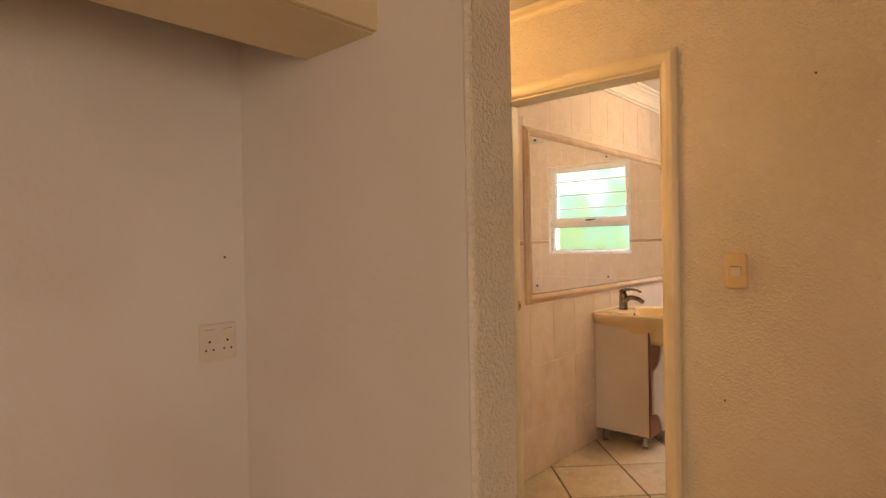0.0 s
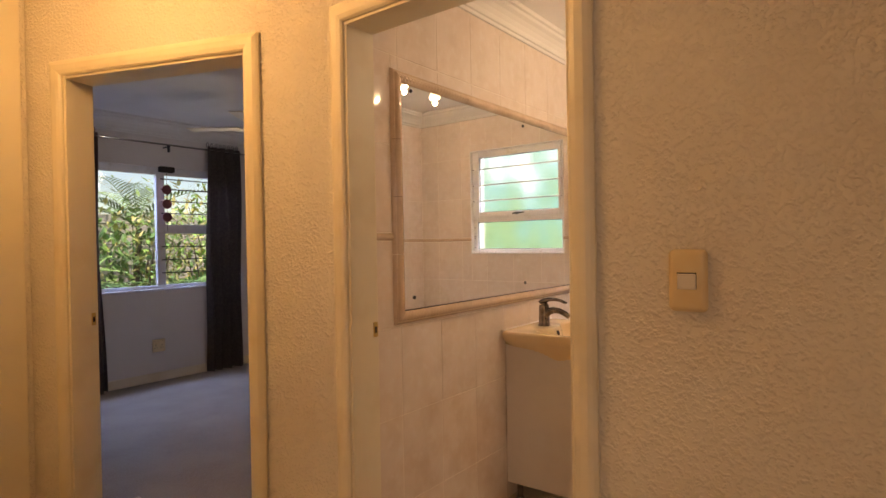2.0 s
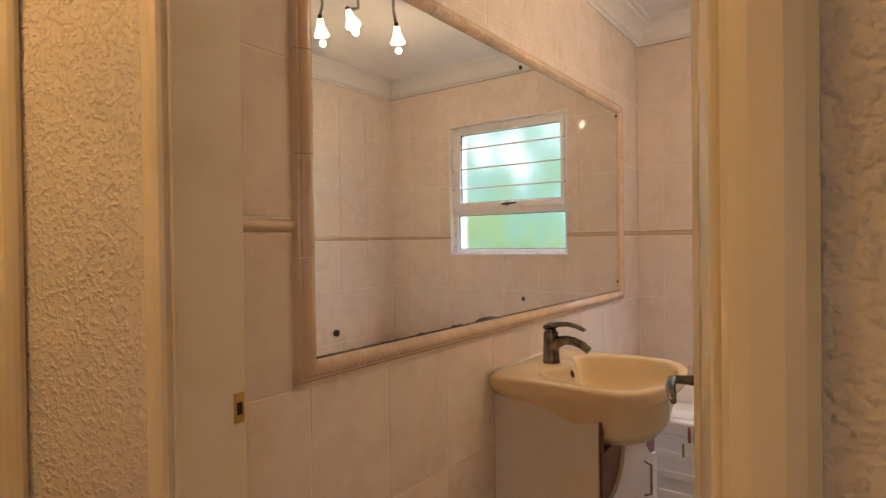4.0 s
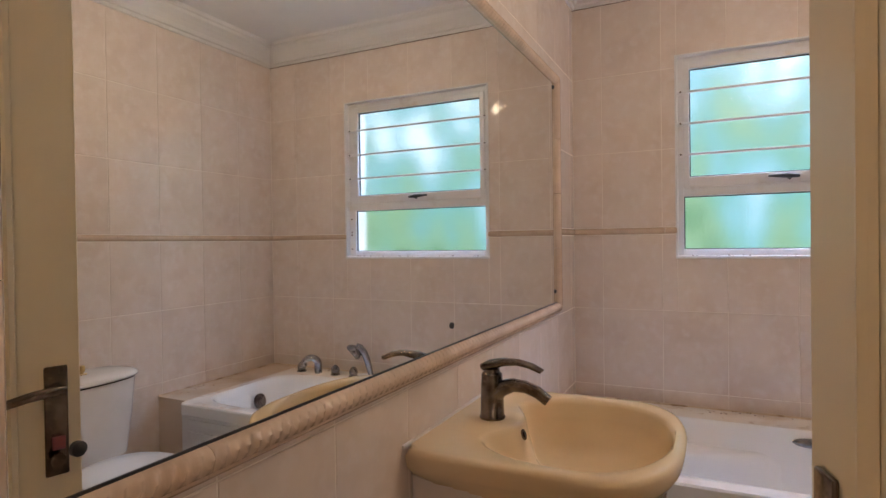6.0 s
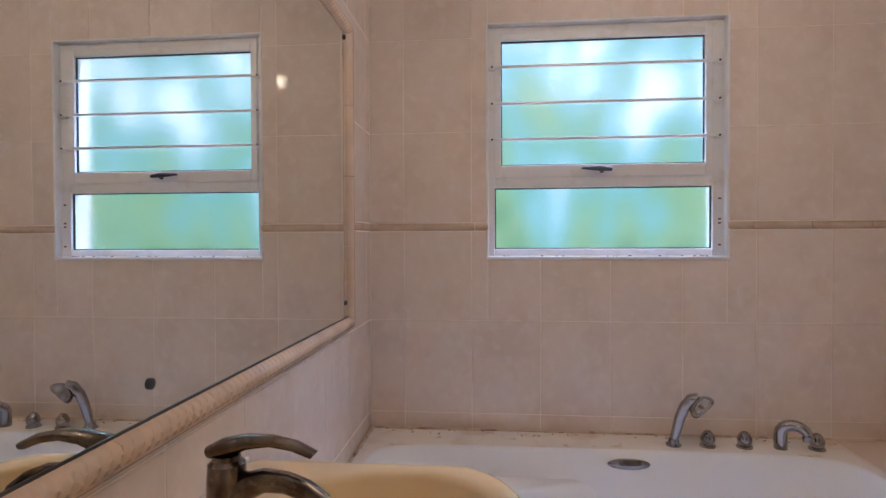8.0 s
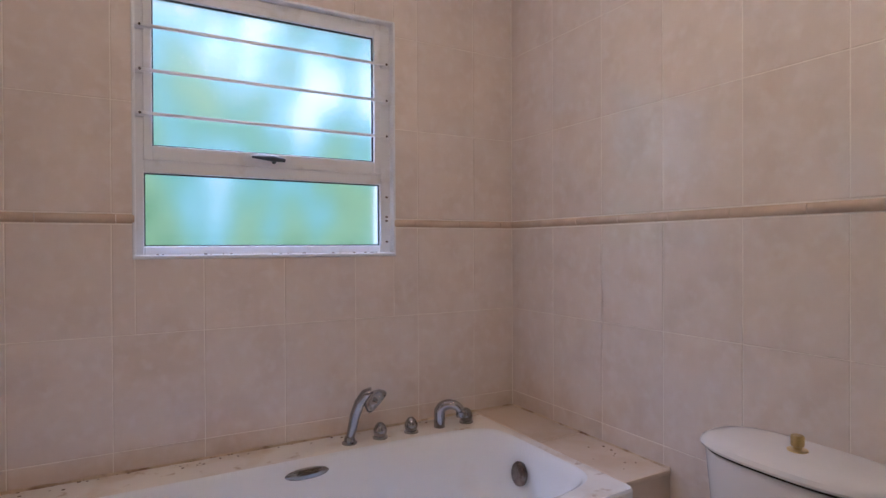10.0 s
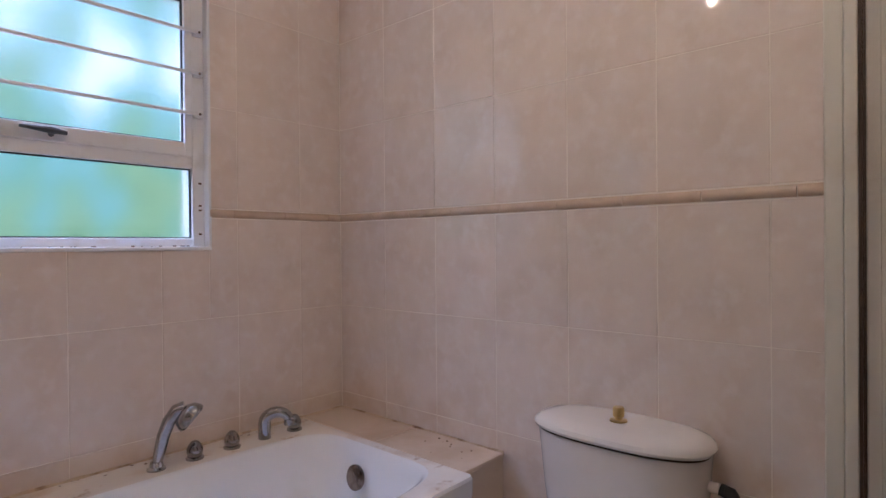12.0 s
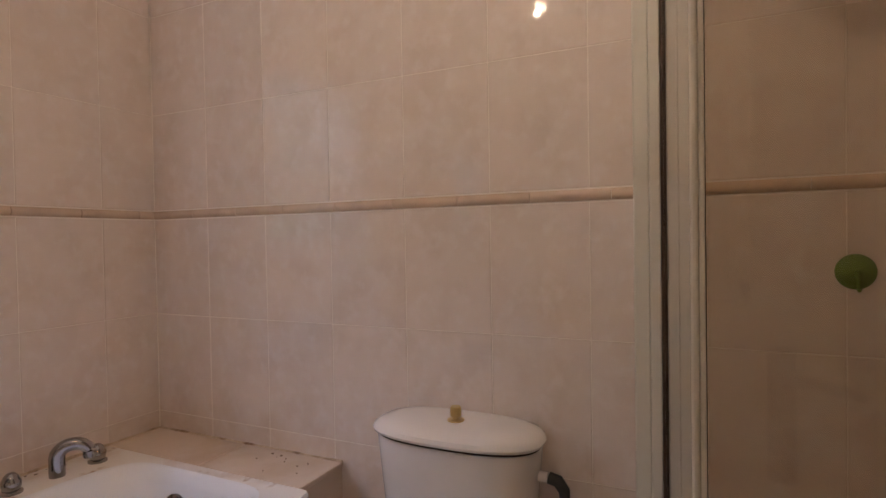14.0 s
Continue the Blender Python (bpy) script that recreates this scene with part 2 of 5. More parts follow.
def add_lathe(bm, profile, centre=(0, 0, 0), seg=24, m=None):
    """Turns (radius, height) pairs round the z axis."""
    rings, vs = [], []
    for r, z in profile:
        ring = [bm.verts.new((centre[0] + r * math.cos(2 * math.pi * k / seg), centre[1] + r * math.sin(2 * math.pi * k / seg), centre[2] + z)) for k in range(seg)]
        rings.append(ring)
        vs += ring
    for r0, r1 in zip(rings, rings[1:]):
        for k in range(seg):
            bm.faces.new((r0[k], r0[(k + 1) % seg], r1[(k + 1) % seg], r1[k]))
    bm.faces.new(rings[0][::-1])
    bm.faces.new(rings[-1])
    if m:
        bmesh.ops.transform(bm, matrix=m, verts=vs)
    return bm


def add_loft(bm, loops, cap0=True, cap1=True):
    rings = [[bm.verts.new(p) for p in loop] for loop in loops]
    n = len(rings[0])
    for r0, r1 in zip(rings, rings[1:]):
        for k in range(n):
            bm.faces.new((r0[k], r0[(k + 1) % n], r1[(k + 1) % n], r1[k]))
    if cap0:
        bm.faces.new(rings[0][::-1])
    if cap1:
        bm.faces.new(rings[-1])
    return bm


def finish(name, bm, material, smooth=False):
    bmesh.ops.recalc_face_normals(bm, faces=bm.faces)
    me = bpy.data.meshes.new(name)
    bm.to_mesh(me)
    bm.free()
    for mt in material if isinstance(material, list) else [material]:
        me.materials.append(mt)
    if smooth:
        me.polygons.foreach_set("use_smooth", [True] * len(me.polygons))
        me.set_sharp_from_angle(angle=radians(38))
    return me


def part(name, bm, material, parent, label="", smooth=False):
    ob = new(name, finish(name, bm, material, smooth))
    ob.parent = parent
    if label:
        ob["label"] = label
    return ob


def thing(name, label, category, m=None, group="", kind=""):
    ob = new(name)
    ob.empty_display_size = 0.1
    if m is not None:
        ob.matrix_world = m
    return tagged(ob, label, category, group, kind)


def structure(name, bm, material, label, category, m=None, smooth=False):
    ob = new(name, finish(name, bm, material, smooth))
    if m is not None:
        ob.matrix_world = m
    return tagged(ob, label, category, "", "structure")


def boxes(*lohi, bevel=0.0):
    bm = bmesh.new()
    for lo, hi in lohi:
        add_box(bm, lo, hi, bevel)
    return bm


# ---- structure: walls, floors, ceilings ----
XB = WX - 0.12                              # bedroom face of the shared wall
wall_west = structure("wall_west", boxes(((XB + 0.02, HY + 0.002, 0), (WX - 0.0012, NY + 0.2, 2.6))), GROUT, "tiled bathroom wall behind the mirror", "wall")
wall_north = structure("wall_north", boxes(
    ((WX - 0.0012, NY + 0.0012, 0), (WIN[0], NY + 0.2, 2.6)), ((WIN[1], NY + 0.0012, 0), (EX + 0.15, NY + 0.2, 2.6)),
    ((WIN[0], NY + 0.0012, 0), (WIN[1], NY + 0.2, WIN[2])), ((WIN[0], NY + 0.0012, WIN[3]), (WIN[1], NY + 0.2, 2.6))), GROUT, "tiled bathroom wall with the frosted window", "wall")
wall_east = structure("wall_east", boxes(((EX + 0.0012, SY, 0), (EX + 0.15, NY + 0.0012, 2.6))), GROUT, "tiled bathroom wall behind the toilet", "wall")
wall_door_tiled = structure("wall_south", boxes(
    ((WX - 0.0012, HY + 0.085, 0), (D0 - 0.02, SY - 0.0012, 2.6)), ((D1 + 0.02, HY + 0.085, 0), (EX + 0.0012, SY - 0.0012, 2.6)),
    ((D0 - 0.02, HY + 0.085, DH + 0.02), (D1 + 0.02, SY - 0.0012, 2.6))), GROUT, "tiled bathroom side of the door wall", "wall")
structure("wall_hall", boxes(((CORNER, HY, 0), (D0 - 0.02, HY + 0.085, 2.6)), ((D1 + 0.02, HY, 0), (3.2, HY + 0.085, 2.6)),
          ((D0 - 0.02, HY, DH + 0.02), (D1 + 0.02, HY + 0.085, 2.6))), PLASTER, "cream textured plaster hall wall with the bathroom doorway", "wall")
structure("wall_slanted", boxes(((0.0, -0.12, 0), (DR - 0.02, 0, 2.6)), ((DL + 0.02, -0.12, 0), (DEND + 0.1, 0, 2.6)), ((DR - 0.02, -0.12, BH + 0.02), (DL + 0.02, 0, 2.6))),
          PLASTER, "slanted cream plaster wall with the bedroom doorway", "wall", DIAG)
structure("wall_stub", boxes(((-2.0, 1.421, 0), (0.549, 1.588, 2.6)), bevel=0.010), PLASTER, "rough plaster wall end between alcove and hall", "wall")
structure("wall_alcove", boxes(((-0.56, -1.7, 0), (-0.43, 1.4205, 2.6)), ((-0.43, 1.4140, 0), (0.536, 1.4205, 2.6))), SMOOTH, "pale plaster back wall of the alcove", "wall")
structure("wall_hall_end", boxes(((-1.90, 1.588, 0), (-1.722, 2.286, 2.6))), PLASTER, "plain cream wall closing the hall", "wall")
structure("wall_room_back", boxes(((-0.56, -1.85, 0), (3.2, -1.7, 2.6))), SMOOTH, "plain pale wall behind the start", "wall")
structure("wall_room_side", boxes(((3.2, -1.85, 0), (3.35, HY + 0.12, 2.6))), SMOOTH, "plain pale wall at the side of the start", "wall")
structure("wall_bed_west", boxes(((BEDX - 0.2, BEDS, 0), (BEDX, 2.6, 2.6)), ((BEDX - 0.2, 5.05, 0), (BEDX, BEDN, 2.6)), ((BEDX - 0.2, 2.6, 0), (BEDX, 5.05, 0.880)),
          ((BEDX - 0.2, 2.6, 2.09), (BEDX, 5.05, 2.6))), SMOOTH, "white bedroom wall with the wide window", "wall")
structure("wall_bed_north", boxes(((BEDX - 0.2, BEDN, 0), (XB + 0.02, BEDN + 0.15, 2.6))), SMOOTH, "plain bedroom wall", "wall")
structure("wall_bed_east", boxes(((XB, HY + 0.13, 0), (XB + 0.018, BEDN, 2.6))), SMOOTH, "plain bedroom face of the shared wall", "wall")
structure("wall_bed_south", boxes(((BEDX - 0.2, BEDS - 0.15, 0), (-1.9, BEDS, 2.6)), ((-2.0, BEDS, 0), (-1.905, 2.25, 2.6))), SMOOTH, "plain bedroom wall", "wall")

structure("ceiling_bathroom", boxes(((WX - 0.1, SY - 0.02, CEIL), (EX + 0.1, NY + 0.1, CEIL + 0.08))), CEILING, "white bathroom ceiling", "ceiling")
structure("ceiling_hall", boxes(((-2.0, -1.8, 2.45), (3.3, HY + 0.05, 2.53))), CEILING, "white hall ceiling", "ceiling")
structure("ceiling_bedroom", boxes(((BEDX - 0.1, BEDS - 0.1, 2.531), (XB + 0.05, BEDN + 0.1, 2.6))), CEILING, "white bedroom ceiling", "ceiling")
structure("floor_hall", boxes(((-2.0, -1.8, -0.12), (3.3, HY + 0.04, 0.0))), FTILE, "beige tiled hall floor", "floor")
floor_bath = structure("floor_bathroom", boxes(((WX - 0.05, HY + 0.042, -0.12), (EX + 0.05, NY + 0.05, -0.005))), FGROUT, "bathroom floor of beige tiles laid diagonally", "floor")
structure("floor_bedroom", boxes(((BEDX - 0.1, BEDS - 0.1, -0.12), (XB + 0.05, BEDN + 0.1, -0.002))), CARPET, "grey-beige bedroom carpet", "floor")


def cornice(name, path, material, size=0.075, closed=False, ref=None):
    """A coved cornice with three steps along a path at ceiling height; the room lies to the left of the path."""
    prof = [(0, 0), (0.008, 0), (0.010, 0.010), (0.017, 0.012), (0.022, 0.026), (0.031, 0.040), (0.043, 0.051), (0.056, 0.058), (0.060, 0.066), (0.070, 0.068), (0.075, 0.078), (0, 0.078)]
    k = size / 0.075
    bm = bmesh.new()
    n = len(path)
    loops = []
    for i, p in enumerate(path):
        p = Vector(p)
        a = Vector(path[i - 1]) if (i or closed) else None
        b = Vector(path[(i + 1) % n]) if (i < n - 1 or closed) else None
        d0 = (p - a).normalized() if a else (b - p).normalized()
        d1 = (b - p).normalized() if b else d0
        n0, n1 = Vector((-d0.y, d0.x, 0)), Vector((-d1.y, d1.x, 0))
        mid = (n0 + n1) / (1 + n0.dot(n1))
        loops.append([p + mid * (u * k) + Vector((0, 0, v * k - 0.078 * k)) for u, v in prof])
    if closed:
        loops.append(loops[0])
    add_loft(bm, loops, not closed, not closed)
    return structure(name, bm, material, ref or "white moulded plaster cornice", "cornice")


cornice("cornice_bathroom", [(WX, SY, CEIL), (EX, SY, CEIL), (EX, NY, CEIL), (WX, NY, CEIL)], CEILING, 0.108, True)
CB = CEIL - 0.1130
structure("trim_crack", boxes(((WX, NY - 0.006, CB), (EX, NY - 0.0005, CB + 0.0042)), ((EX - 0.006, SY, CB + 0.001), (EX - 0.0005, NY - 0.007, CB + 0.0035)), ((WX + 0.0005, SY, CB + 0.0015), (WX + 0.005, NY - 0.007, CB + 0.0035))), STAIN, "dark settlement crack under the cornice", "crack")
cornice("cornice_hall", [(3.2, HY, 2.45), (CORNER, HY, 2.45), tuple(DIAG @ Vector((DEND, 0, 2.45)))], TRIM, 0.045)
cornice("cornice_bedroom", [(XB, HY + 0.2, 2.531), (XB, BEDN, 2.531), (BEDX, BEDN, 2.531), (BEDX, BEDS, 2.531)], CEILING, 0.14)
structure("baseboard_bedroom", boxes(((BEDX, BEDS, 0), (BEDX + 0.016, BEDN, 0.085), ), ((BEDX, BEDN - 0.016, 0), (XB, BEDN, 0.085)), bevel=0.004), TRIM, "painted wooden bedroom baseboard", "baseboard")


# ---- doorways ----
def casing(name, u0, u1, top, m, wall, label):
    """Jamb lining and mitred architrave of a doorway; u runs along the wall, -v into the wall."""
    ob = thing(name, label, "door frame", m, kind="structure")
    w, d = 0.068, 0.020
    part("jamb", boxes(((u0 - 0.02, -wall - 0.001, 0), (u0, 0.004, top)), bevel=0.002), TRIM, ob)
    part("jamb", boxes(((u1, -wall - 0.001, 0), (u1 + 0.02, 0.004, top)), bevel=0.002), TRIM, ob)
    part("head", boxes(((u0 - 0.02, -wall - 0.001, top), (u1 + 0.02, 0.004, top + 0.02)), bevel=0.002), TRIM, ob)
    prof = [(0.006, 0.0), (0.006, 0.010), (0.012, 0.016), (0.026, 0.020), (0.048, 0.021), (0.060, 0.016), (w, 0.010), (w, 0.0)]
    bm = bmesh.new()
    loops = [[(u0 - 0.004 - a, b + 0.003, 0) for a, b in prof], [(u0 - 0.004 - a, b + 0.003, top + 0.004 + a) for a, b in prof],
             [(u1 + 0.004 + a, b + 0.003, top + 0.004 + a) for a, b in prof], [(u1 + 0.004 + a, b + 0.003, 0) for a, b in prof]]
    add_loft(bm, loops)
    part("architrave", bm, TRIM, ob, "mitred cream-painted architrave")
    return ob


BATHDOOR = Matrix.Translation((D0, HY, 0)) @ Matrix.Rotation(math.pi, 4, "Z") @ Matrix.Translation((0, 0, 0))
frame_bath = casing("door_frame_1", -(D1 - D0), 0, DH, BATHDOOR, 0.122, "cream-painted bathroom door frame with moulded architrave")
frame_bed = casing("door_frame_2", DR, DL, BH, DIAG @ Matrix.Diagonal((1, 1, 1, 1)), 0.122, "cream-painted bedroom door frame with moulded architrave")


def strike(m, parent):
    ob = part("strike_plate", boxes(((-0.0015, -0.010, -0.026), (0.002, 0.010, 0.026)), bevel=0.001), BRASS, parent, "dull metal strike plate")
    ob.matrix_local = m
    hole = part("latch_hole", boxes(((0.0021, -0.006, -0.012), (0.0026, 0.005, 0.010))), DARK, ob)
    return ob


strike(BATHDOOR.inverted() @ pose(D0 + 0.001, HY + 0.108, 0.998), frame_bath)
strike(pose(DL - 0.001, -0.100, 1.0, 0, 0, 180), frame_bed)

# ---- bathroom door leaf, open into the room ----
def door_leaf(m):
    ob = thing("door_1", "cream-painted panelled bathroom door standing open", "door", m)
    W, T, H = 0.764, 0.040, 2.015
    slab = part("slab", boxes(((0, 0, 0.008), (W, T, H)), bevel=0.003), DOORP, ob)
    for z0, z1 in ((0.20, 1.88),):
        for y0, s in ((0, -1), (T, 1)):
            bm = bmesh.new()
            u0, u1 = 0.115, W - 0.115
            loops = []
            for a, h in ((0.0, 0.0), (0.004, 0.009), (0.014, 0.012), (0.022, 0.006), (0.030, 0.001)):
                loops.append([(u0 + a, y0 + s * h, z0 + a), (u1 - a, y0 + s * h, z0 + a), (u1 - a, y0 + s * h, z1 - a), (u0 + a, y0 + s * h, z1 - a)])
            add_loft(bm, loops, False, False)
            part("panel_moulding", bm, DOORP, slab)
    for y0, s in ((0, -1), (T, 1)):
        hz, hx = 0.954, W - 0.048
        lo, hi = (hx - 0.022, min(y0, y0 + s * 0.009), hz - 0.16), (hx + 0.022, max(y0, y0 + s * 0.009), hz + 0.075)
        plate = part("handle_plate", boxes((lo, hi), bevel=0.004), NICKEL, ob, "tarnished metal handle plate", True)
        bm = bmesh.new()
        add_tube(bm, [(hx, y0 + s * k, hz + 0.03) for k in (0.005, 0.020, 0.050)], [0.012, 0.010, 0.009])
        add_tube(bm, [(hx + 0.004, y0 + s * 0.050, hz + 0.03), (hx - 0.02, y0 + s * 0.053, hz + 0.031), (hx - 0.06, y0 + s * 0.055, hz + 0.028), (hx - 0.10, y0 + s * 0.053, hz + 0.020), (hx - 0.122, y0 + s * 0.050, hz + 0.014)],
                 [0.009, 0.011, 0.010, 0.009, 0.006])
        part("lever", bm, NICKEL, plate, "worn curved metal lever", True)
        part("keyhole", boxes(((hx - 0.004, min(y0 + s * 0.0092, y0 + s * 0.0098), hz - 0.10), (hx + 0.004, max(y0 + s * 0.0092, y0 + s * 0.0098), hz - 0.075))), DARK, plate)
    bm = bmesh.new()
    add_lathe(bm, [(0.001, 0), (0.014, 0.001), (0.015, 0.005), (0.001, 0.006)], m=pose(W - 0.052, T + 0.034, 0.834, 90, 0, 0))
    part("key", bm, NICKEL, ob, "small metal key in the lock", True)
    part("key_tag", boxes(((W - 0.060, T + 0.016, 0.853), (W - 0.036, T + 0.022, 0.881)), bevel=0.002), RED, ob, "small red key tag")
    for z in (0.25, 1.0, 1.8):
        bm = bmesh.new()
        add_tube(bm, [(-0.006, T + 0.004, z - 0.045), (-0.006, T + 0.004, z + 0.045)], 0.006, 10)
        part("hinge", bm, NICKEL, ob)
    return ob


door_leaf(Matrix.Translation((0.462, SY - 0.020, 0)) @ Matrix.Rotation(radians(104.3), 4, "Z") @ Matrix.Translation((0, -0.040, 0)))


# ---- bathroom window ----
def window_bath():
    ob = thing("window_1", "white aluminium window with frosted panes and three bars", "window", kind="structure")
    x0, x1, z0, z1 = WIN
    y = NY + 0.030
    f = part("window_frame", boxes(((x0, y, z0), (x0 + 0.026, y + 0.045, z1)), ((x1 - 0.042, y, z0), (x1, y + 0.045, z1)), ((x0 + 0.026, y, z0), (x1 - 0.042, y + 0.045, z0 + 0.030)),
                                   ((x0 + 0.026, y, z1 - 0.030), (x1 - 0.042, y + 0.045, z1)), ((x0 + 0.026, y, 1.470), (x1 - 0.042, y + 0.045, 1.512)), bevel=0.003), WHITE_AL, ob)
    a0, a1, b0, b1 = x0 + 0.024, x1 - 0.044, 1.508, z1 - 0.026
    part("sash", boxes(((a0, y - 0.010, b0), (a0 + 0.026, y + 0.03, b1)), ((a1 - 0.026, y - 0.010, b0), (a1, y + 0.03, b1)), ((a0 + 0.026, y - 0.010, b0), (a1 - 0.026, y + 0.03, b0 + 0.046)),
                       ((a0 + 0.026, y - 0.010, b1 - 0.030), (a1 - 0.026, y + 0.03, b1)), bevel=0.003), WHITE_AL, ob)
    seal = bmesh.new()
    for (u0, u1, w0, w1, yy) in ((a0 + 0.026, a1 - 0.026, b0 + 0.046, b1 - 0.030, y + 0.002), (x0 + 0.026, x1 - 0.042, z0 + 0.030, 1.470, y + 0.012)):
        t = 0.004
        for lo, hi in (((u0, yy, w0), (u0 + t, yy + 0.008, w1)), ((u1 - t, yy, w0), (u1, yy + 0.008, w1)), ((u0, yy, w0), (u1, yy + 0.008, w0 + t)), ((u0, yy, w1 - t), (u1, yy + 0.008, w1))):
            add_box(seal, lo, hi)
    part("glazing_seal", seal, SEAL, ob, "black rubber glazing seal")
    p = part("pane", boxes(((a0 + 0.024, y + 0.010, b0 + 0.044), (a1 - 0.024, y + 0.015, b1 - 0.028))), FROST, ob, "frosted upper pane")
    p.visible_shadow = False
    p = part("pane", boxes(((x0 + 0.024, y + 0.020, z0 + 0.028), (x1 - 0.040, y + 0.025, 1.472))), FROST, ob, "frosted lower pane")
    p.visible_shadow = False
    for z in (1.650, 1.784, 1.921):
        bar = part("burglar_bar", boxes(((x0 + 0.002, y - 0.026, z - 0.005), (x1 - 0.012, y - 0.016, z + 0.005)), bevel=0.002), WHITE_AL, ob, "thin white steel bar")
        for x in (x0 + 0.002, x1 - 0.040):
            part("bar_tab", boxes(((x, y - 0.016, z - 0.009), (x + 0.028, y - 0.0005, z + 0.009)), bevel=0.002), WHITE_AL, bar)
            bm = bmesh.new()
            add_lathe(bm, [(0.001, 0), (0.004, 0.0), (0.004, 0.002), (0.001, 0.003)], m=pose(x + 0.014, y - 0.0265, z, 90))
            part("screw", bm, NICKEL, bar)
    h = bmesh.new()
    add_tube(h, [(0.375, y - 0.030, 1.538), (0.41, y - 0.034, 1.536), (0.445, y - 0.034, 1.535), (0.485, y - 0.030, 1.532)], [0.004, 0.007, 0.010, 0.006])
    add_tube(h, [(0.450, y - 0.034, 1.535), (0.452, y - 0.008, 1.528)], 0.008)
    part("window_handle", h, BLACKM, ob, "black casement handle", True)
    liner = boxes(((x0 - 0.007, NY - 0.004, z0 - 0.002), (x0 + 0.003, y + 0.001, z1 + 0.006)), ((x1 - 0.003, NY - 0.004, z0 - 0.002), (x1 + 0.007, y + 0.001, z1 + 0.006)),
                  ((x0 + 0.003, NY - 0.004, z1 - 0.003), (x1 - 0.003, y + 0.001, z1 + 0.006)), ((x0 - 0.007, NY - 0.006, z0 - 0.010), (x1 + 0.007, y + 0.001, z0 + 0.003)), bevel=0.003)
    part("reveal", liner, WHITE_AL, ob, "white painted reveal with dirty sill")
    rng = random.Random(4)
    specks = bmesh.new()
    for k in range(26):
        x, s = rng.uniform(x0 + 0.02, x1 - 0.02), rng.uniform(0.001, 0.004)
        add_box(specks, (x, NY + 0.004, z0 + 0.003), (x + s * 2.5, NY + 0.004 + s, z0 + 0.003 + s))
    for z in (1.25, 1.33, 1.345, 1.42):
        add_box(specks, (x1 - 0.022, y - 0.002, z), (x1 - 0.012, y - 0.0005, z + 0.006))
    part("sill_dirt", specks, STAIN, ob, "dark grit along the sill")["kind"] = "stuff"


window_bath()

# garden light behind the frosted panes: a plain glowing backdrop that emits foliage and sky colours
def backdrop(name, w, h, m, stops, scale, strength):
    bm = bmesh.new()
    vs = [bm.verts.new(p) for p in ((-w, 0, -h), (w, 0, -h), (w, 0, h), (-w, 0, h))]
    bm.faces.new(vs)
    mt = bpy.data.materials.new(name)
    mt.use_nodes = True
    n, l = mt.node_tree.nodes, mt.node_tree.links
    n.clear()
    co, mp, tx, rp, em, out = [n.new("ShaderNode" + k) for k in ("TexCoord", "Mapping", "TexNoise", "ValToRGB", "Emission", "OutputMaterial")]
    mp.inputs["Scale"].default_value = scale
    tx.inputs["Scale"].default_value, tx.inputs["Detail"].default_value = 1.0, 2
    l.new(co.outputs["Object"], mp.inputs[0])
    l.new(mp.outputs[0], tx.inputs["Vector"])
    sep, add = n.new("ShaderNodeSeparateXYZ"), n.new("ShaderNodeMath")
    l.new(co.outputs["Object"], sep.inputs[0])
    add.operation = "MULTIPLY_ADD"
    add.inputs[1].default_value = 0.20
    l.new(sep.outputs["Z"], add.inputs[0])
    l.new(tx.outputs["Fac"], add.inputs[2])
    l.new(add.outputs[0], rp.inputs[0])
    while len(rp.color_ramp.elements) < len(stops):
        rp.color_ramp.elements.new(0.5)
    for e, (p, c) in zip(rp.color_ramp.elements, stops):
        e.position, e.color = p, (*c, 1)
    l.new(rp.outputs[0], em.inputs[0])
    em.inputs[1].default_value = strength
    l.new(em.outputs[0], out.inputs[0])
    ob = structure(name, bm, mt, "glowing backdrop of blurred garden greenery and sky beyond the frosted window", "backdrop", m)
    return ob


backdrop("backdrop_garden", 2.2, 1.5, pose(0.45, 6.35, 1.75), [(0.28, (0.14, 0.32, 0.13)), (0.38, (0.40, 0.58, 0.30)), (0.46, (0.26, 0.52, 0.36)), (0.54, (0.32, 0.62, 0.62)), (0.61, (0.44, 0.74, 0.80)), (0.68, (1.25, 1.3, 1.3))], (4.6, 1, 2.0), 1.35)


# ---- mirror with tiled frame ----
MY0, MY1, MZ0, MZ1 = 3.137, 5.136, 1.030, 1.926


def mirror():
    ob = thing("wall_mirror", "large frameless mirror glued and capped on tiled wall", "mirror")
    part("glass", boxes(((WX - 0.006, MY0 - 0.008, MZ0 - 0.008), (WX + 0.010, MY1 + 0.008, MZ1 + 0.008))), MIRROR, ob, "silvered mirror glass")
    part("edge", boxes(((WX + 0.0085, MY0, MZ0 - 0.002), (WX + 0.0112, MY1, MZ0 + 0.0032))), BLACKM, ob, "dark lower edge of the glass")
    for y in (3.201, 4.106, 5.109):
        for z in (1.078, 1.907):
            bm = bmesh.new()
            add_lathe(bm, [(0.001, 0), (0.008, 0), (0.0078, 0.003), (0.004, 0.005), (0.001, 0.0055)], m=pose(WX + 0.0102, y, z, 0, 90, 0), seg=14)
            part("screw_cap", bm, BLACKM, ob, "dark round screw cap", True)


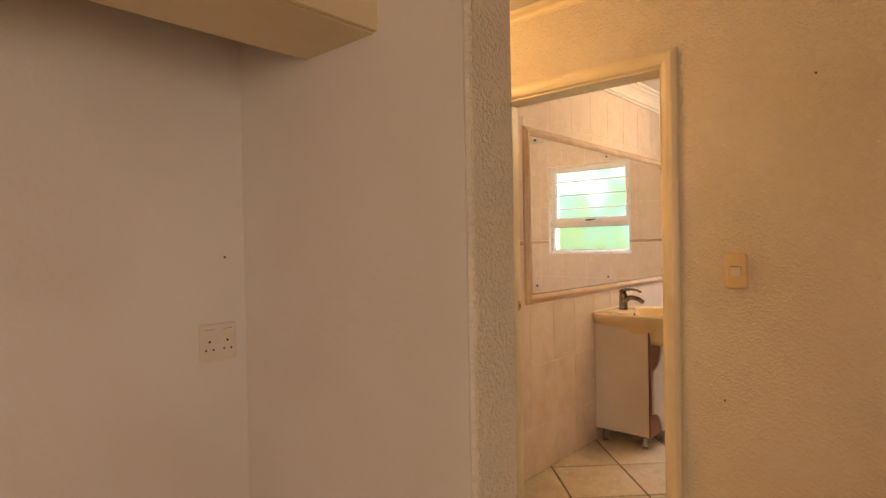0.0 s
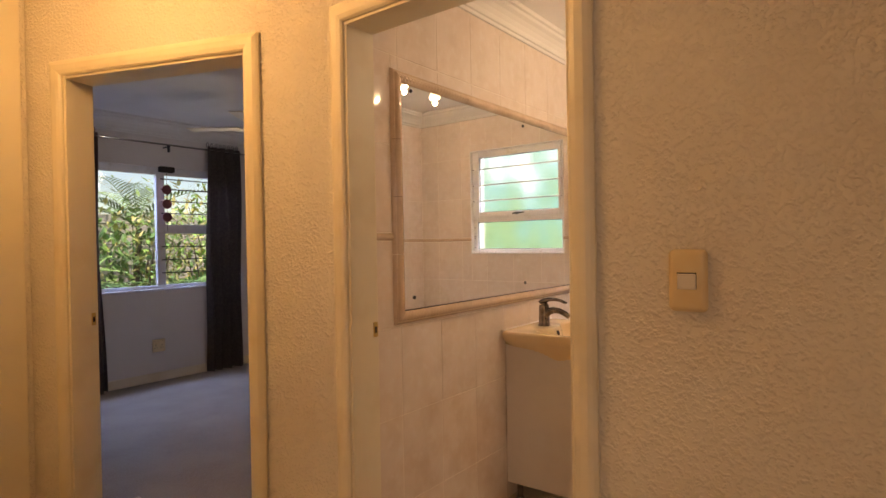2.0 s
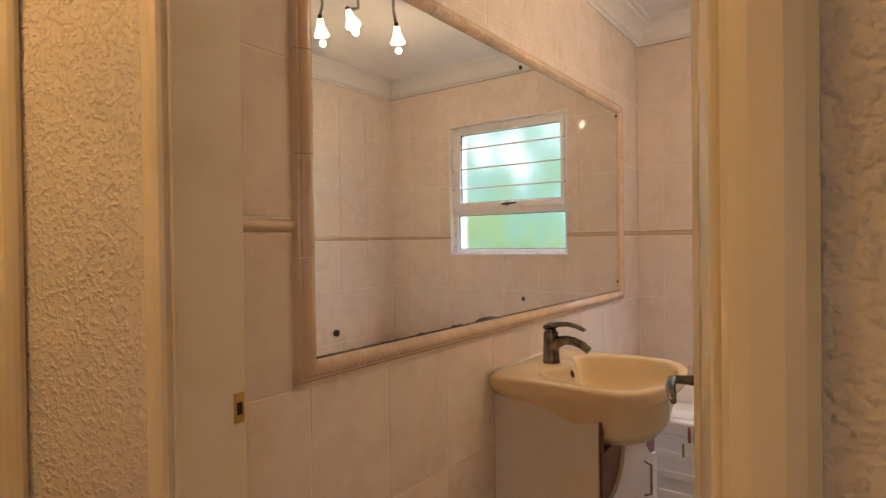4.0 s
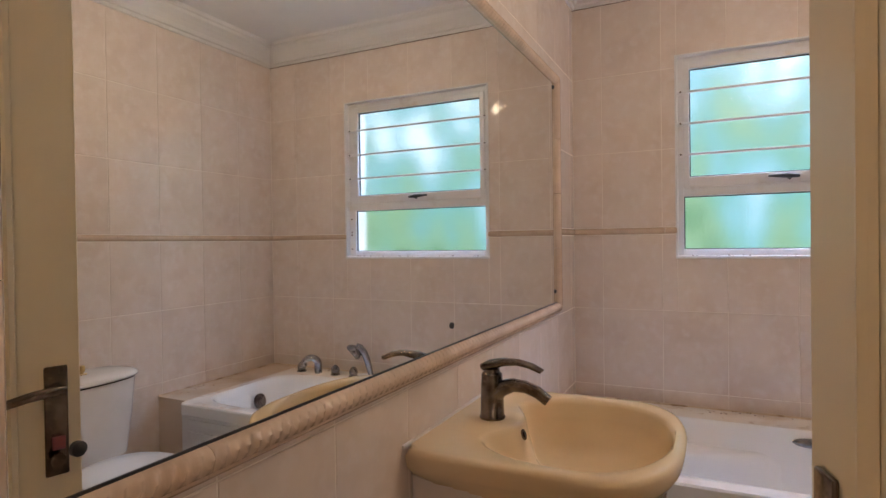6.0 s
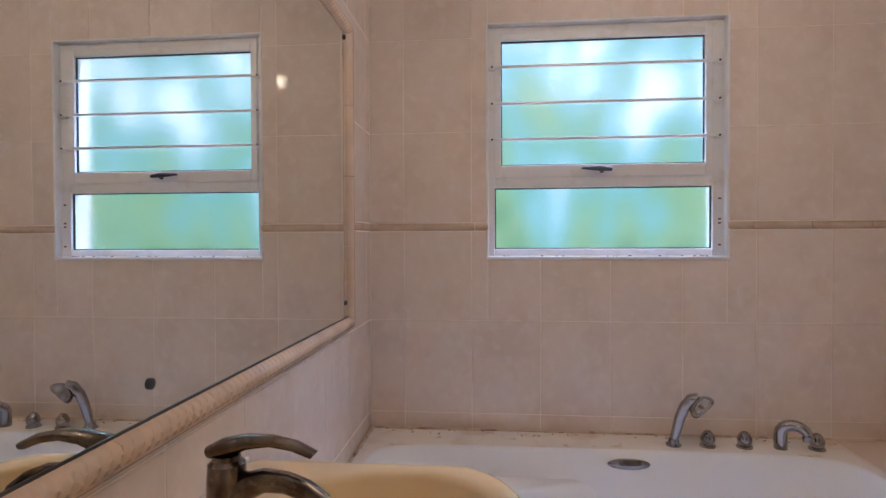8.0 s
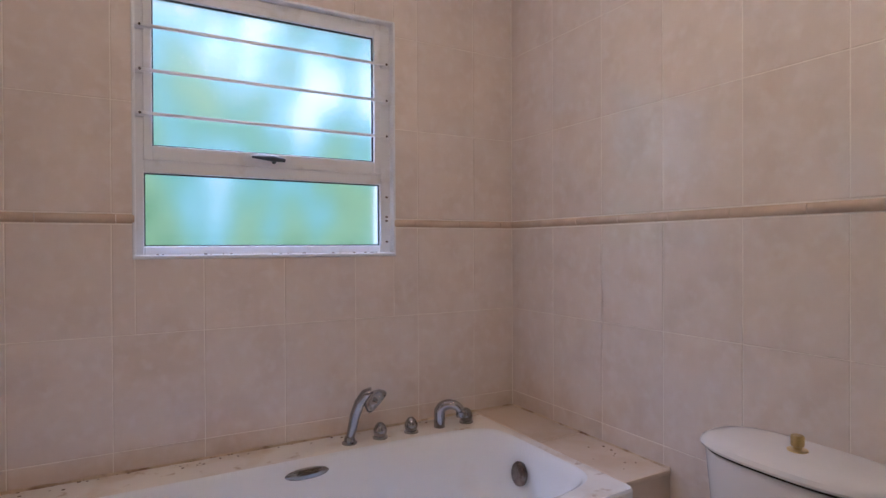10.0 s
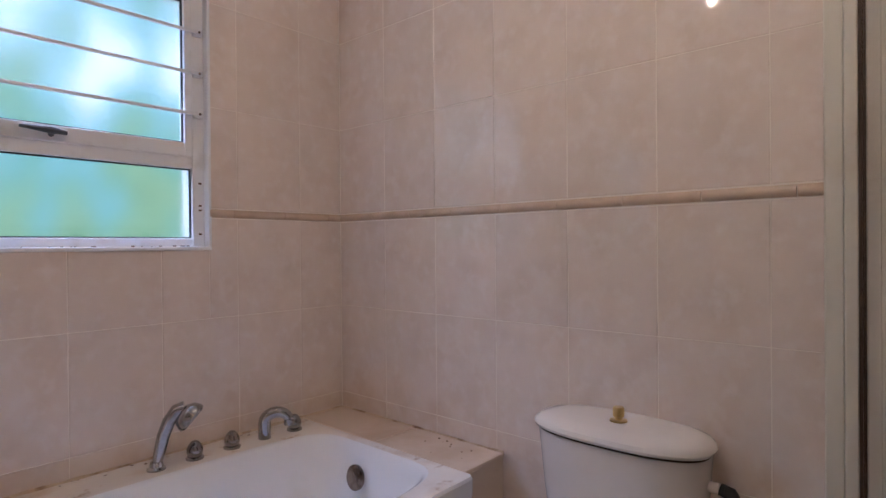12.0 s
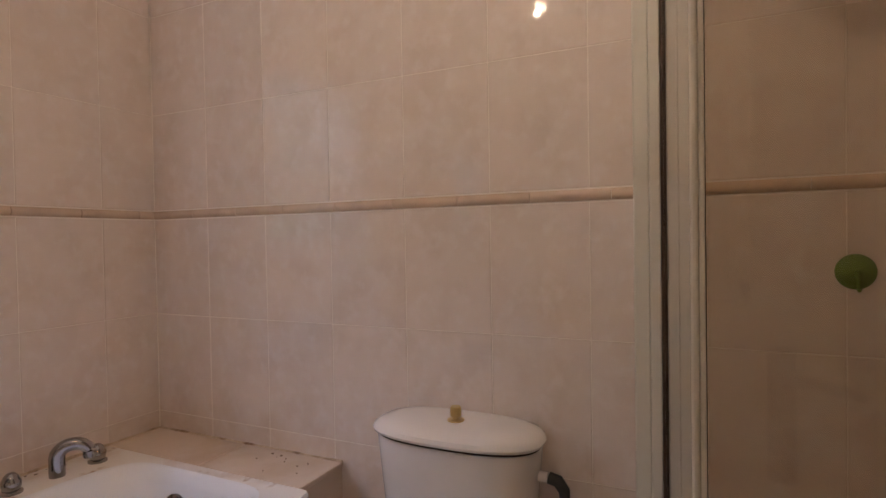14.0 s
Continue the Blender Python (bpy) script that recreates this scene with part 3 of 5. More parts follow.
def frame_piece(length, rope, cut0, cut1, pitch=0.02):
    """A moulded border tile along +x from 0 to length, its inner edge on z = 0, width 0.05 towards -z; the ends are mitred where cut."""
    bm = bmesh.new()
    n = max(2, int(length / 0.0032)) if rope else 2
    prof = [(0.0, 0.0), (0.001, 0.014), (0.007, 0.022), (0.016, 0.027), (0.025, 0.027), (0.034, 0.022), (0.038, 0.015), (0.042, 0.015), (0.047, 0.010), (0.051, 0.0)]
    loops = []
    for i in range(n + 1):
        u = i / n
        loop = []
        for a, h in prof:
            x0, x1 = (-a if cut0 else 0.0), (length + a if cut1 else length)
            x = x0 + (x1 - x0) * u
            if rope and 0.001 < a < 0.037:
                h += 0.0032 * math.sin(math.pi * a / 0.037) * math.sin(2 * math.pi * (x / pitch + a / 0.034))
            loop.append((x, -h, -a))
        loops.append(loop)
    add_loft(bm, loops)
    return bm


def mirror_frame():
    ob = thing("mirror_frame", "beige moulded ceramic tile frame round the mirror", "mirror frame")
    east = Matrix(((0, -1, 0, WX), (1, 0, 0, 0), (0, 0, 1, 0), (0, 0, 0, 1)))
    def run(y0, z0, length, turn, rope):
        n = max(1, round(length / 0.225))
        step = length / n
        for k in range(n):
            gap = 0.0008 if rope else 0.0016
            bm = frame_piece(step - gap, rope, k == 0, k == n - 1, step / round(step / 0.020))
            p = part("frame_tile", bm, LISTEL, ob, "", True)
            p.matrix_local = Matrix.Translation((0, y0, z0)) @ east @ Matrix.Rotation(turn, 4, "Y") @ Matrix.Translation((k * step + gap / 2, 0, 0))
    run(MY0, MZ0, MY1 - MY0, 0, True)
    run(MY1, MZ1, MY1 - MY0, math.pi, True)
    run(MY0, MZ1, MZ1 - MZ0, math.pi / 2, False)
    run(MY1, MZ0, MZ1 - MZ0, -math.pi / 2, False)


mirror()
mirror_frame()


# ---- basin, tap and vanity ----
BC, BYC, BHW = -0.12, 4.145, 0.286


def outline(shrink=0.0, n=64):
    """The D shape of the basin seen from above, shrunk by some metres."""
    def inside(x, y):
        if x < -0.416 or abs(y) > BHW - shrink or x > 0.118 - shrink:
            return False
        return x < -0.03 or ((x + 0.03) / (0.148 - shrink)) ** 2.1 + (abs(y) / (BHW - shrink)) ** 2.6 <= 1
    pts = []
    for k in range(n):
        a = 2 * math.pi * k / n
        lo, hi = 0.0, 0.8
        for _ in range(26):
            mid = (lo + hi) / 2
            if inside(BC + mid * math.cos(a), mid * math.sin(a)):
                lo = mid
            else:
                hi = mid
        pts.append((BC + lo * math.cos(a), BYC + lo * math.sin(a)))
    return pts


def ell(cx, rx, ry, z, n=64):
    return [(cx + rx * math.cos(2 * math.pi * k / n), BYC + ry * math.sin(2 * math.pi * k / n), z) for k in range(n)]


def well(s, z, n=64):
    """The bowl's inner edge: round in front, squarer behind, with the tap's island pushed into it."""
    pts = []
    for k in range(n):
        a = 2 * math.pi * k / n
        c, q = math.cos(a), math.sin(a)
        if c >= 0:
            x, y = 0.160 * c, 0.240 * q
        else:
            x, y = -0.262 * abs(c) ** 0.72, math.copysign(0.240 * abs(q) ** 0.80, q)
            x += 0.080 * math.exp(-abs(y / 0.105) ** 3)
        pts.append((-0.066 + x * s, BYC + y * s, z))
    return pts


def basin():
    ob = thing("wash_basin", "cream ceramic D-shaped basin on the vanity unit", "basin")
    bm = bmesh.new()
    loops = [ell(-0.12, 0.16, 0.17, 0.655), ell(-0.140, 0.215, 0.232, 0.700), [(x, y, 0.785) for x, y in outline(0.034)], [(x, y, 0.804) for x, y in outline(0.012)], [(x, y, 0.818) for x, y in outline(0.003)], [(x, y, 0.842) for x, y in outline(0.0)],
             [(x, y, 0.850) for x, y in outline(0.004)], [(x, y, 0.853) for x, y in outline(0.012)], [(x, y, 0.853) for x, y in outline(0.022)],
             well(1.035, 0.8525), well(1.0, 0.849), well(0.975, 0.840), well(0.93, 0.805), well(0.83, 0.745), well(0.62, 0.700), well(0.34, 0.682), ell(-0.085, 0.024, 0.024, 0.676)]
    add_loft(bm, loops)
    part("bowl", bm, BASIN, ob, "", True).data.set_sharp_from_angle(angle=radians(80))
    bm = bmesh.new()
    add_lathe(bm, [(0.001, 0.0), (0.013, 0.0), (0.013, 0.003), (0.008, 0.004), (0.001, 0.004)], m=pose(-0.2395, BYC - 0.010, 0.822, 0, 70, 0) , seg=18)
    o = part("overflow_ring", bm, NICKEL, ob, "dull metal overflow ring", True)
    bm = bmesh.new()
    add_lathe(bm, [(0.001, 0.0), (0.007, 0.0), (0.007, 0.001), (0.001, 0.001)], m=pose(-0.2350, BYC - 0.010, 0.8235, 0, 70, 0), seg=14)
    part("overflow_hole", bm, DARK, o)
    bm = bmesh.new()
    add_tube(bm, [(WX + 0.002, y, 0.853) for y in (3.87, 4.0, 4.2, 4.42)], 0.005, 8)
    part("sealant", bm, SOCKET, ob, "line of white sealant")

    t = thing("basin_tap", "worn chrome single-lever mixer tap on the basin", "tap", pose(-0.318, BYC - 0.008, 0.853))
    bm = bmesh.new()
    add_lathe(bm, [(0.001, 0), (0.031, 0), (0.032, 0.004), (0.029, 0.010), (0.028, 0.05), (0.027, 0.085), (0.0255, 0.108), (0.020, 0.113), (0.019, 0.120), (0.001, 0.121)], seg=28)
    part("body", bm, NICKEL, t, "", True)
    bm = bmesh.new()
    add_tube(bm, [(0.004, 0, 0.058), (0.026, 0, 0.076), (0.056, 0, 0.085), (0.086, 0, 0.083), (0.114, 0, 0.073), (0.140, 0, 0.055)], [0.026, 0.0205, 0.0165, 0.015, 0.0145, 0.0135], 18)
    part("spout", bm, NICKEL, t, "", True)
    bm = bmesh.new()
    add_tube(bm, [(-0.024, 0, 0.122), (0.0, 0, 0.131), (0.030, 0, 0.140), (0.065, 0, 0.141), (0.098, 0, 0.133), (0.126, 0, 0.117)], [0.014, 0.021, 0.017, 0.013, 0.012, 0.010], 16)
    for v in bm.verts:
        mid = 0.122 + 0.018 * math.sin(math.pi * min(1.0, max(0.0, (v.co.x + 0.024) / 0.185)))
        v.co.z = mid + (v.co.z - mid) * 0.62
    part("lever", bm, NICKEL, t, "curved metal lever", True)


def vanity():
    ob = thing("vanity_unit", "white laminate vanity cabinet with dark wood corners", "cabinet")
    x0, x1, y0, y1, z0, z1 = WX + 0.004, -0.060, 3.906, 4.440, 0.088, 0.806
    part("side_panel", boxes(((x0, y0, z0), (x1, y0 + 0.016, z1)), bevel=0.0015), LAMINATE, ob)
    part("side_panel", boxes(((x0, y1 - 0.016, z0), (x1, y1, z1)), bevel=0.0015), LAMINATE, ob)
    part("bottom_panel", boxes(((x0, y0 + 0.0165, z0), (x1 - 0.002, y1 - 0.0165, z0 + 0.016))), LAMINATE, ob)
    part("back_rail", boxes(((x0, y0 + 0.0165, z1 - 0.09), (x0 + 0.016, y1 - 0.0165, z1 - 0.030))), LAMINATE, ob)
    front = bmesh.new()
    add_box(front, (x1 + 0.001, y0, z0), (x1 + 0.010, y1, 0.655), 0.001)
    add_box(front, (x1 + 0.001, y0, 0.6552), (x1 + 0.010, y0 + 0.018, z1 - 0.008), 0.001)
    add_box(front, (x1 + 0.001, y1 - 0.018, 0.6552), (x1 + 0.010, y1, z1 - 0.008), 0.001)
    part("front_panel", front, WOOD, ob, "dark reddish wood front cut out under the basin")
    bm = bmesh.new()
    ym = (y0 + y1) / 2
    pts = []
    for s in (-1, 1):
        arc = [(ym + s * (0.245 - 0.145 * math.cos(a) ** 1.0), z0 + 0.145 + 0.0 - 0.14 * (1 - math.sin(a)) ) for a in [math.pi / 2 * k / 10 for k in range(11)]]
        top = [(y, z0 + 0.652 - z) for y, z in arc]
        pts += (arc + top[::-1]) if s == 1 else []
    right = pts
    left = [(2 * ym - y, z) for y, z in right][::-1]
    poly = right + left
    f = [bm.verts.new((x1 + 0.011, y, z)) for y, z in poly]
    bm.faces.new(f)
    ext = bmesh.ops.extrude_face_region(bm, geom=bm.faces[:])
    bmesh.ops.translate(bm, verts=[v for v in ext["geom"] if isinstance(v, bmesh.types.BMVert)], vec=(0.012, 0, 0))
    door = part("door", bm, LAMINATE, ob, "cream door with curved cut corners")
    bm = bmesh.new()
    add_tube(bm, [(x1 + 0.020, ym + 0.10, 0.40), (x1 + 0.045, ym + 0.10, 0.41), (x1 + 0.045, ym + 0.10, 0.51), (x1 + 0.020, ym + 0.10, 0.52)], 0.005, 10)
    part("handle", bm, CHROME, door, "slim metal handle", True)
    for x in (x0 + 0.045, x1 - 0.045):
        for y in (y0 + 0.045, y1 - 0.045):
            bm = bmesh.new()
            add_lathe(bm, [(0.020, 0), (0.021, 0.008), (0.015, 0.014), (0.015, z0), (0.001, z0)], (x, y, 0.0), 16)
            part("leg", bm, CHROME, ob, "short metal leg", True)


basin()
vanity()

# ---- bath ----
RIM = 0.556
BX0, BX1, BY0, BY1 = WX + 0.004, 1.245, 4.655, NY - 0.002


def bathtub():
    ob = thing("bathtub", "white acrylic built-in bath under the window", "bathtub")
    n = 72
    def rect(x0, x1, y0, y1, z, rnd):
        pts = []
        for k in range(n):
            a = 2 * math.pi * k / n
            c, s = math.cos(a), math.sin(a)
            e = 2 / rnd
            fx, fy = math.copysign(abs(c) ** e, c), math.copysign(abs(s) ** e, s)
            pts.append(((x0 + x1) / 2 + fx * (x1 - x0) / 2, (y0 + y1) / 2 + fy * (y1 - y0) / 2, z))
        return pts
    bm = bmesh.new()
    loops = [rect(BX0, BX1, BY0 + 0.012, BY1, 0.500, 60), rect(BX0, BX1, BY0, BY1, 0.505, 60), rect(BX0, BX1, BY0, BY1, RIM - 0.006, 60), rect(BX0, BX1, BY0 + 0.006, BY1, RIM, 60),
             rect(BX0 + 0.05, BX1 - 0.035, BY0 + 0.065, BY1 - 0.158, RIM, 7), rect(BX0 + 0.06, BX1 - 0.045, BY0 + 0.075, BY1 - 0.168, RIM - 0.008, 6.5),
             rect(BX0 + 0.08, BX1 - 0.055, BY0 + 0.085, BY1 - 0.180, RIM - 0.04, 6), rect(BX0 + 0.18, BX1 - 0.085, BY0 + 0.115, BY1 - 0.235, 0.36, 4.5), rect(BX0 + 0.30, BX1 - 0.12, BY0 + 0.145, BY1 - 0.295, 0.20, 4.0), rect(BX0 + 0.42, BX1 - 0.20, BY0 + 0.20, BY1 - 0.34, 0.165, 3.5)]
    add_loft(bm, loops, False, True)
    tub = part("tub", bm, ACRYL, ob, "", True)
    tub.data.materials.append(RIMM)
    for poly in tub.data.polygons:
        if all(tub.data.vertices[v].co.z > RIM - 0.001 for v in poly.vertices):
            poly.material_index = 1
    # front apron with pressed ribs
    bm = bmesh.new()
    add_box(bm, (BX0, BY0 + 0.014, 0.0), (BX1, BY0 + 0.030, 0.498), 0.003)
    apron = part("apron", bm, ACRYL, ob, "ribbed white front panel")
    for z in (0.08, 0.16, 0.24, 0.32, 0.40, 0.455):
        part("rib", boxes(((BX0 + 0.05, BY0 + 0.007, z), (BX1 - 0.05, BY0 + 0.0138, z + 0.030)), bevel=0.003), ACRYL, apron)
    bm = bmesh.new()
    add_lathe(bm, [(0.001, 0), (0.040, 0.0), (0.040, 0.008), (0.032, 0.014), (0.001, 0.015)], m=pose(BX1 - 0.078, 5.085, 0.462, 0, -80, 0), seg=26)
    part("overflow_cover", bm, NICKEL, ob, "round dark metal overflow cover", True)
    g = bmesh.new()
    add_lathe(g, [(0.001, 0), (0.040, 0.0), (0.043, 0.006), (0.036, 0.012), (0.020, 0.014), (0.001, 0.014)], seg=28)
    for v in g.verts:
        v.co = Vector((v.co.x * 1.65, v.co.y * 0.42, v.co.z))
    bmesh.ops.transform(g, matrix=pose(0.503, BY1 - 0.179, RIM - 0.042, 72, 0, 0), verts=g.verts)
    part("grip", g, CHROME, ob, "oval metal grip inset", True)
    # arm rest: a ledge along the back that runs out towards the taps
    bm = bmesh.new()
    plan = [(-0.34, 5.345), (-0.34, 5.12), (-0.10, 5.135), (0.08, 5.175), (0.22, 5.235), (0.33, 5.290), (0.41, 5.325), (0.445, 5.345)]
    add_loft(bm, [[(x + 0.10 * (x > 0.3), y - 0.05 * (y < 5.34), 0.24) for x, y in plan], [(x + 0.03 * (x > 0.3), y - 0.012 * (y < 5.34), 0.43) for x, y in plan], [(x, y, 0.456) for x, y in plan],
                  [(x - 0.012 * (x > 0.3), y + 0.014 * (y < 5.33), 0.464) for x, y in plan]])
    part("arm_rest", bm, ACRYL, ob, "", True)
    for pts in ([(BX0 + 0.01, BY1 - 0.003, RIM), (BX1, BY1 - 0.003, RIM)], [(BX0 + 0.003, BY0 + 0.01, RIM), (BX0 + 0.003, BY1 - 0.004, RIM)]):
        bm = bmesh.new()
        a, b = Vector(pts[0]), Vector(pts[1])
        wob = random.Random(5)
        add_tube(bm, [a.lerp(b, k / 40) for k in range(41)], [wob.uniform(0.004, 0.008) for k in range(41)], 8)
        part("sealant", bm, SCUM, ob, "brown-stained sealant bead", True)
    rng = random.Random(7)
    bm = bmesh.new()
    for k in range(60):
        x, s = rng.uniform(BX0 + 0.02, BX1), rng.uniform(0.0015, 0.004)
        y = BY1 - 0.006 - rng.random() ** 3 * 0.05
        add_box(bm, (x, y - s * 1.2, RIM + 0.0005), (x + s * rng.uniform(1, 3), y, RIM + s * 0.6))
    part("rim_grit", bm, STAIN, ob, "brown grit along the wall joint")["kind"] = "stuff"


def deck():
    ob = thing("bath_deck", "stained cream tiled shelf at the bath's end", "shelf")
    part("box", boxes(((BX1 + 0.002, 4.700, 0.0), (EX - 0.002, BY1, RIM - 0.012)), bevel=0.003), DECK, ob)
    part("top_tile", boxes(((BX1 + 0.002, 4.696, RIM - 0.0115), (EX - 0.002, 5.08, RIM + 0.001)), bevel=0.003), DECK, ob)
    part("top_tile", boxes(((BX1 + 0.002, 5.083, RIM - 0.0115), (EX - 0.002, BY1, RIM + 0.001)), bevel=0.003), DECK, ob)
    for pts in ([(BX1, BY1 - 0.003, RIM + 0.001), (EX - 0.004, BY1 - 0.003, RIM + 0.001)], [(EX - 0.004, 4.70, RIM + 0.001), (EX - 0.004, BY1 - 0.004, RIM + 0.001)]):
        bm = bmesh.new()
        a, b = Vector(pts[0]), Vector(pts[1])
        wob = random.Random(6)
        add_tube(bm, [a.lerp(b, k / 24) for k in range(25)], [wob.uniform(0.003, 0.006) for k in range(25)], 8)
        part("sealant", bm, SCUM, ob, "brown-stained sealant bead", True)
    rng = random.Random(11)
    for k in range(10):
        bm = bmesh.new()
        s = rng.uniform(0.002, 0.005)
        x, y = rng.uniform(1.29, 1.41), rng.uniform(4.76, 4.97)
        add_box(bm, (0, 0, 0), (s * 1.6, s, s * 0.5), s * 0.15, 1)
        crumb = new("debris_crumb", finish("debris_crumb", bm, STAIN))
        crumb.matrix_world = pose(x, y, RIM + 0.001, 0, 0, rng.uniform(0, 180))
        tagged(crumb, "small brown crumb of dirt on the bath deck", "debris", "crumbs on the bath deck")


def bath_fittings():
    y = 5.400
    h = thing("hand_shower", "chrome hand shower standing in its bath-rim holder", "hand shower", pose(0.674, y, RIM) @ Matrix.Scale(1.2, 4))
    bm = bmesh.new()
    add_lathe(bm, [(0.022, 0), (0.022, 0.004), (0.016, 0.008), (0.014, 0.02), (0.001, 0.02)], seg=20)
    part("holder", bm, CHROME, h, "", True)
    bm = bmesh.new()
    add_tube(bm, [(0, 0, 0.01), (0.006, -0.003, 0.04), (0.014, -0.007, 0.08), (0.026, -0.013, 0.115), (0.042, -0.022, 0.138), (0.058, -0.030, 0.142)], [0.0115, 0.0135, 0.0150, 0.0160, 0.0190, 0.0200], 16)
    part("handle", bm, CHROME, h, "", True)
    bm = bmesh.new()
    add_lathe(bm, [(0.001, -0.022), (0.016, -0.019), (0.028, -0.008), (0.0335, 0.006), (0.033, 0.014), (0.028, 0.018), (0.026, 0.016), (0.001, 0.018)], seg=26)
    for v in bm.verts:
        v.co.y *= 1.18
    bmesh.ops.transform(bm, matrix=Matrix.Translation((0.062, -0.036, 0.126)) @ Vector((0.58, -0.50, -0.64)).to_track_quat("Z", "Y").to_matrix().to_4x4(), verts=bm.verts)
    part("head", bm, CHROME, h, "", True)
    def knob(x):
        k = thing("bath_tap_knob", "small domed chrome bath tap knob", "tap knob", pose(x, y, RIM), "bath tap knobs")
        bm = bmesh.new()
        add_lathe(bm, [(0.027, 0), (0.027, 0.005), (0.021, 0.009), (0.024, 0.020), (0.024, 0.032), (0.017, 0.046), (0.009, 0.054), (0.001, 0.056)], seg=20)
        part("cap", bm, CHROME, k, "", True)
    knob(0.788)
    knob(0.910)
    knob(1.146)
    s = thing("bath_spout", "chrome swan-neck bath spout on the rim", "spout", pose(1.028, y, RIM) @ Matrix.Scale(0.88, 4))
    bm = bmesh.new()
    pts = [(0, 0, 0)] + [(0.038 - 0.038 * math.cos(a), -0.7 * (0.038 - 0.038 * math.cos(a)), 0.060 + 0.038 * math.sin(a)) for a in [math.pi * k / 10 for k in range(10)]]
    add_tube(bm, pts, [0.024, 0.024, 0.0235, 0.023, 0.0225, 0.022, 0.0215, 0.021, 0.020, 0.0195, 0.019], 18)
    part("neck", bm, CHROME, s, "", True)
    bm = bmesh.new()
    add_lathe(bm, [(0.001, -0.012), (0.019, -0.010), (0.021, 0.0), (0.020, 0.012), (0.001, 0.013)], (0.075, -0.052, 0.056), 18)
    part("outlet", bm, CHROME, s, "", True)


bathtub()
deck()
bath_fittings()


# ---- toilet ----
def toilet():
    ob = thing("toilet", "white ceramic close-coupled toilet by the wall", "toilet", pose(EX - 0.004, 4.281, 0.0, 0, 0, 180))
    n = 56
    def dshape(depth, half, z, e=2.6):
        pts = []
        for k in range(n):
            a = 2 * math.pi * k / n
            c, s = math.cos(a), math.sin(a)
            x = depth * 0.42 + math.copysign(abs(c) ** (2 / e), c) * depth * 0.58
            pts.append((max(0.004, x), math.copysign(abs(s) ** (2 / e), s) * half, z))
        return pts
    bm = bmesh.new()
    add_loft(bm, [dshape(0.145, 0.165, 0.385), dshape(0.160, 0.185, 0.395), dshape(0.178, 0.206, 0.57), dshape(0.186, 0.219, 0.718)])
    part("cistern", bm, CERAM, ob, "", True)
    bm = bmesh.new()
    add_loft(bm, [dshape(0.186, 0.220, 0.7265), dshape(0.195, 0.226, 0.7270), dshape(0.198, 0.229, 0.734), dshape(0.194, 0.225, 0.744), dshape(0.180, 0.214, 0.752), dshape(0.146, 0.176, 0.758), dshape(0.09, 0.11, 0.761), dshape(0.02, 0.03, 0.762)])
    part("cistern_lid", bm, CERAM, ob, "", True)
    bm = bmesh.new()
    add_loft(bm, [dshape(0.1855, 0.2185, 0.7185), dshape(0.1855, 0.2185, 0.7262)])
    part("lid_seam", bm, DARK, ob, "dark gap under the lid")
    bm = bmesh.new()
    add_lathe(bm, [(0.022, 0), (0.022, 0.003), (0.009, 0.004), (0.009, 0.010), (0.014, 0.012), (0.0145, 0.032), (0.012, 0.036), (0.001, 0.036)], (0.085, 0, 0.7605), 20)
    part("flush_knob", bm, BRASS, ob, "worn yellowed flush knob", True)
    bm = bmesh.new()
    def bowl(x0, x1, half, z, e=2.3):
        return [((x0 + x1) / 2 + math.copysign(abs(math.cos(a)) ** (2 / e), math.cos(a)) * (x1 - x0) / 2, math.copysign(abs(math.sin(a)) ** (2 / e), math.sin(a)) * half, z) for a in [2 * math.pi * k / n for k in range(n)]]
    add_loft(bm, [bowl(0.06, 0.46, 0.11, 0.0), bowl(0.05, 0.45, 0.10, 0.06), bowl(0.03, 0.50, 0.12, 0.2), bowl(0.01, 0.62, 0.17, 0.34), bowl(0.01, 0.645, 0.180, 0.383), bowl(0.20, 0.61, 0.15, 0.384), bowl(0.24, 0.58, 0.12, 0.30), bowl(0.32, 0.5, 0.06, 0.20)])
    part("bowl", bm, CERAM, ob, "", True)
    bm = bmesh.new()
    add_loft(bm, [bowl(0.19, 0.655, 0.186, 0.386), bowl(0.19, 0.66, 0.19, 0.398), bowl(0.195, 0.655, 0.186, 0.404)])
    part("seat", bm, ACRYL, ob, "", True)
    bm = bmesh.new()
    add_loft(bm, [bowl(0.19, 0.655, 0.186, 0.406), bowl(0.19, 0.658, 0.188, 0.416), bowl(0.21, 0.64, 0.17, 0.424), bowl(0.3, 0.55, 0.08, 0.427)])
    part("seat_lid", bm, ACRYL, ob, "white plastic seat lid, closed", True)
    bm = bmesh.new()
    add_tube(bm, [(0.075, 0.196, 0.650), (0.075, 0.235, 0.650)], 0.013, 12)
    v = part("inlet_nut", bm, CERAM, ob, "white plastic inlet nut", True)
    bm = bmesh.new()
    add_tube(bm, [(0.075, 0.236, 0.650), (0.075, 0.258, 0.645), (0.074, 0.272, 0.625), (0.072, 0.275, 0.58), (0.05, 0.272, 0.45), (0.02, 0.26, 0.30), (0.002, 0.25, 0.22)], [0.014, 0.015, 0.014, 0.011, 0.009, 0.009, 0.009], 12)
    part("hose", bm, RUBBER, ob, "black inlet hose", True)


toilet()


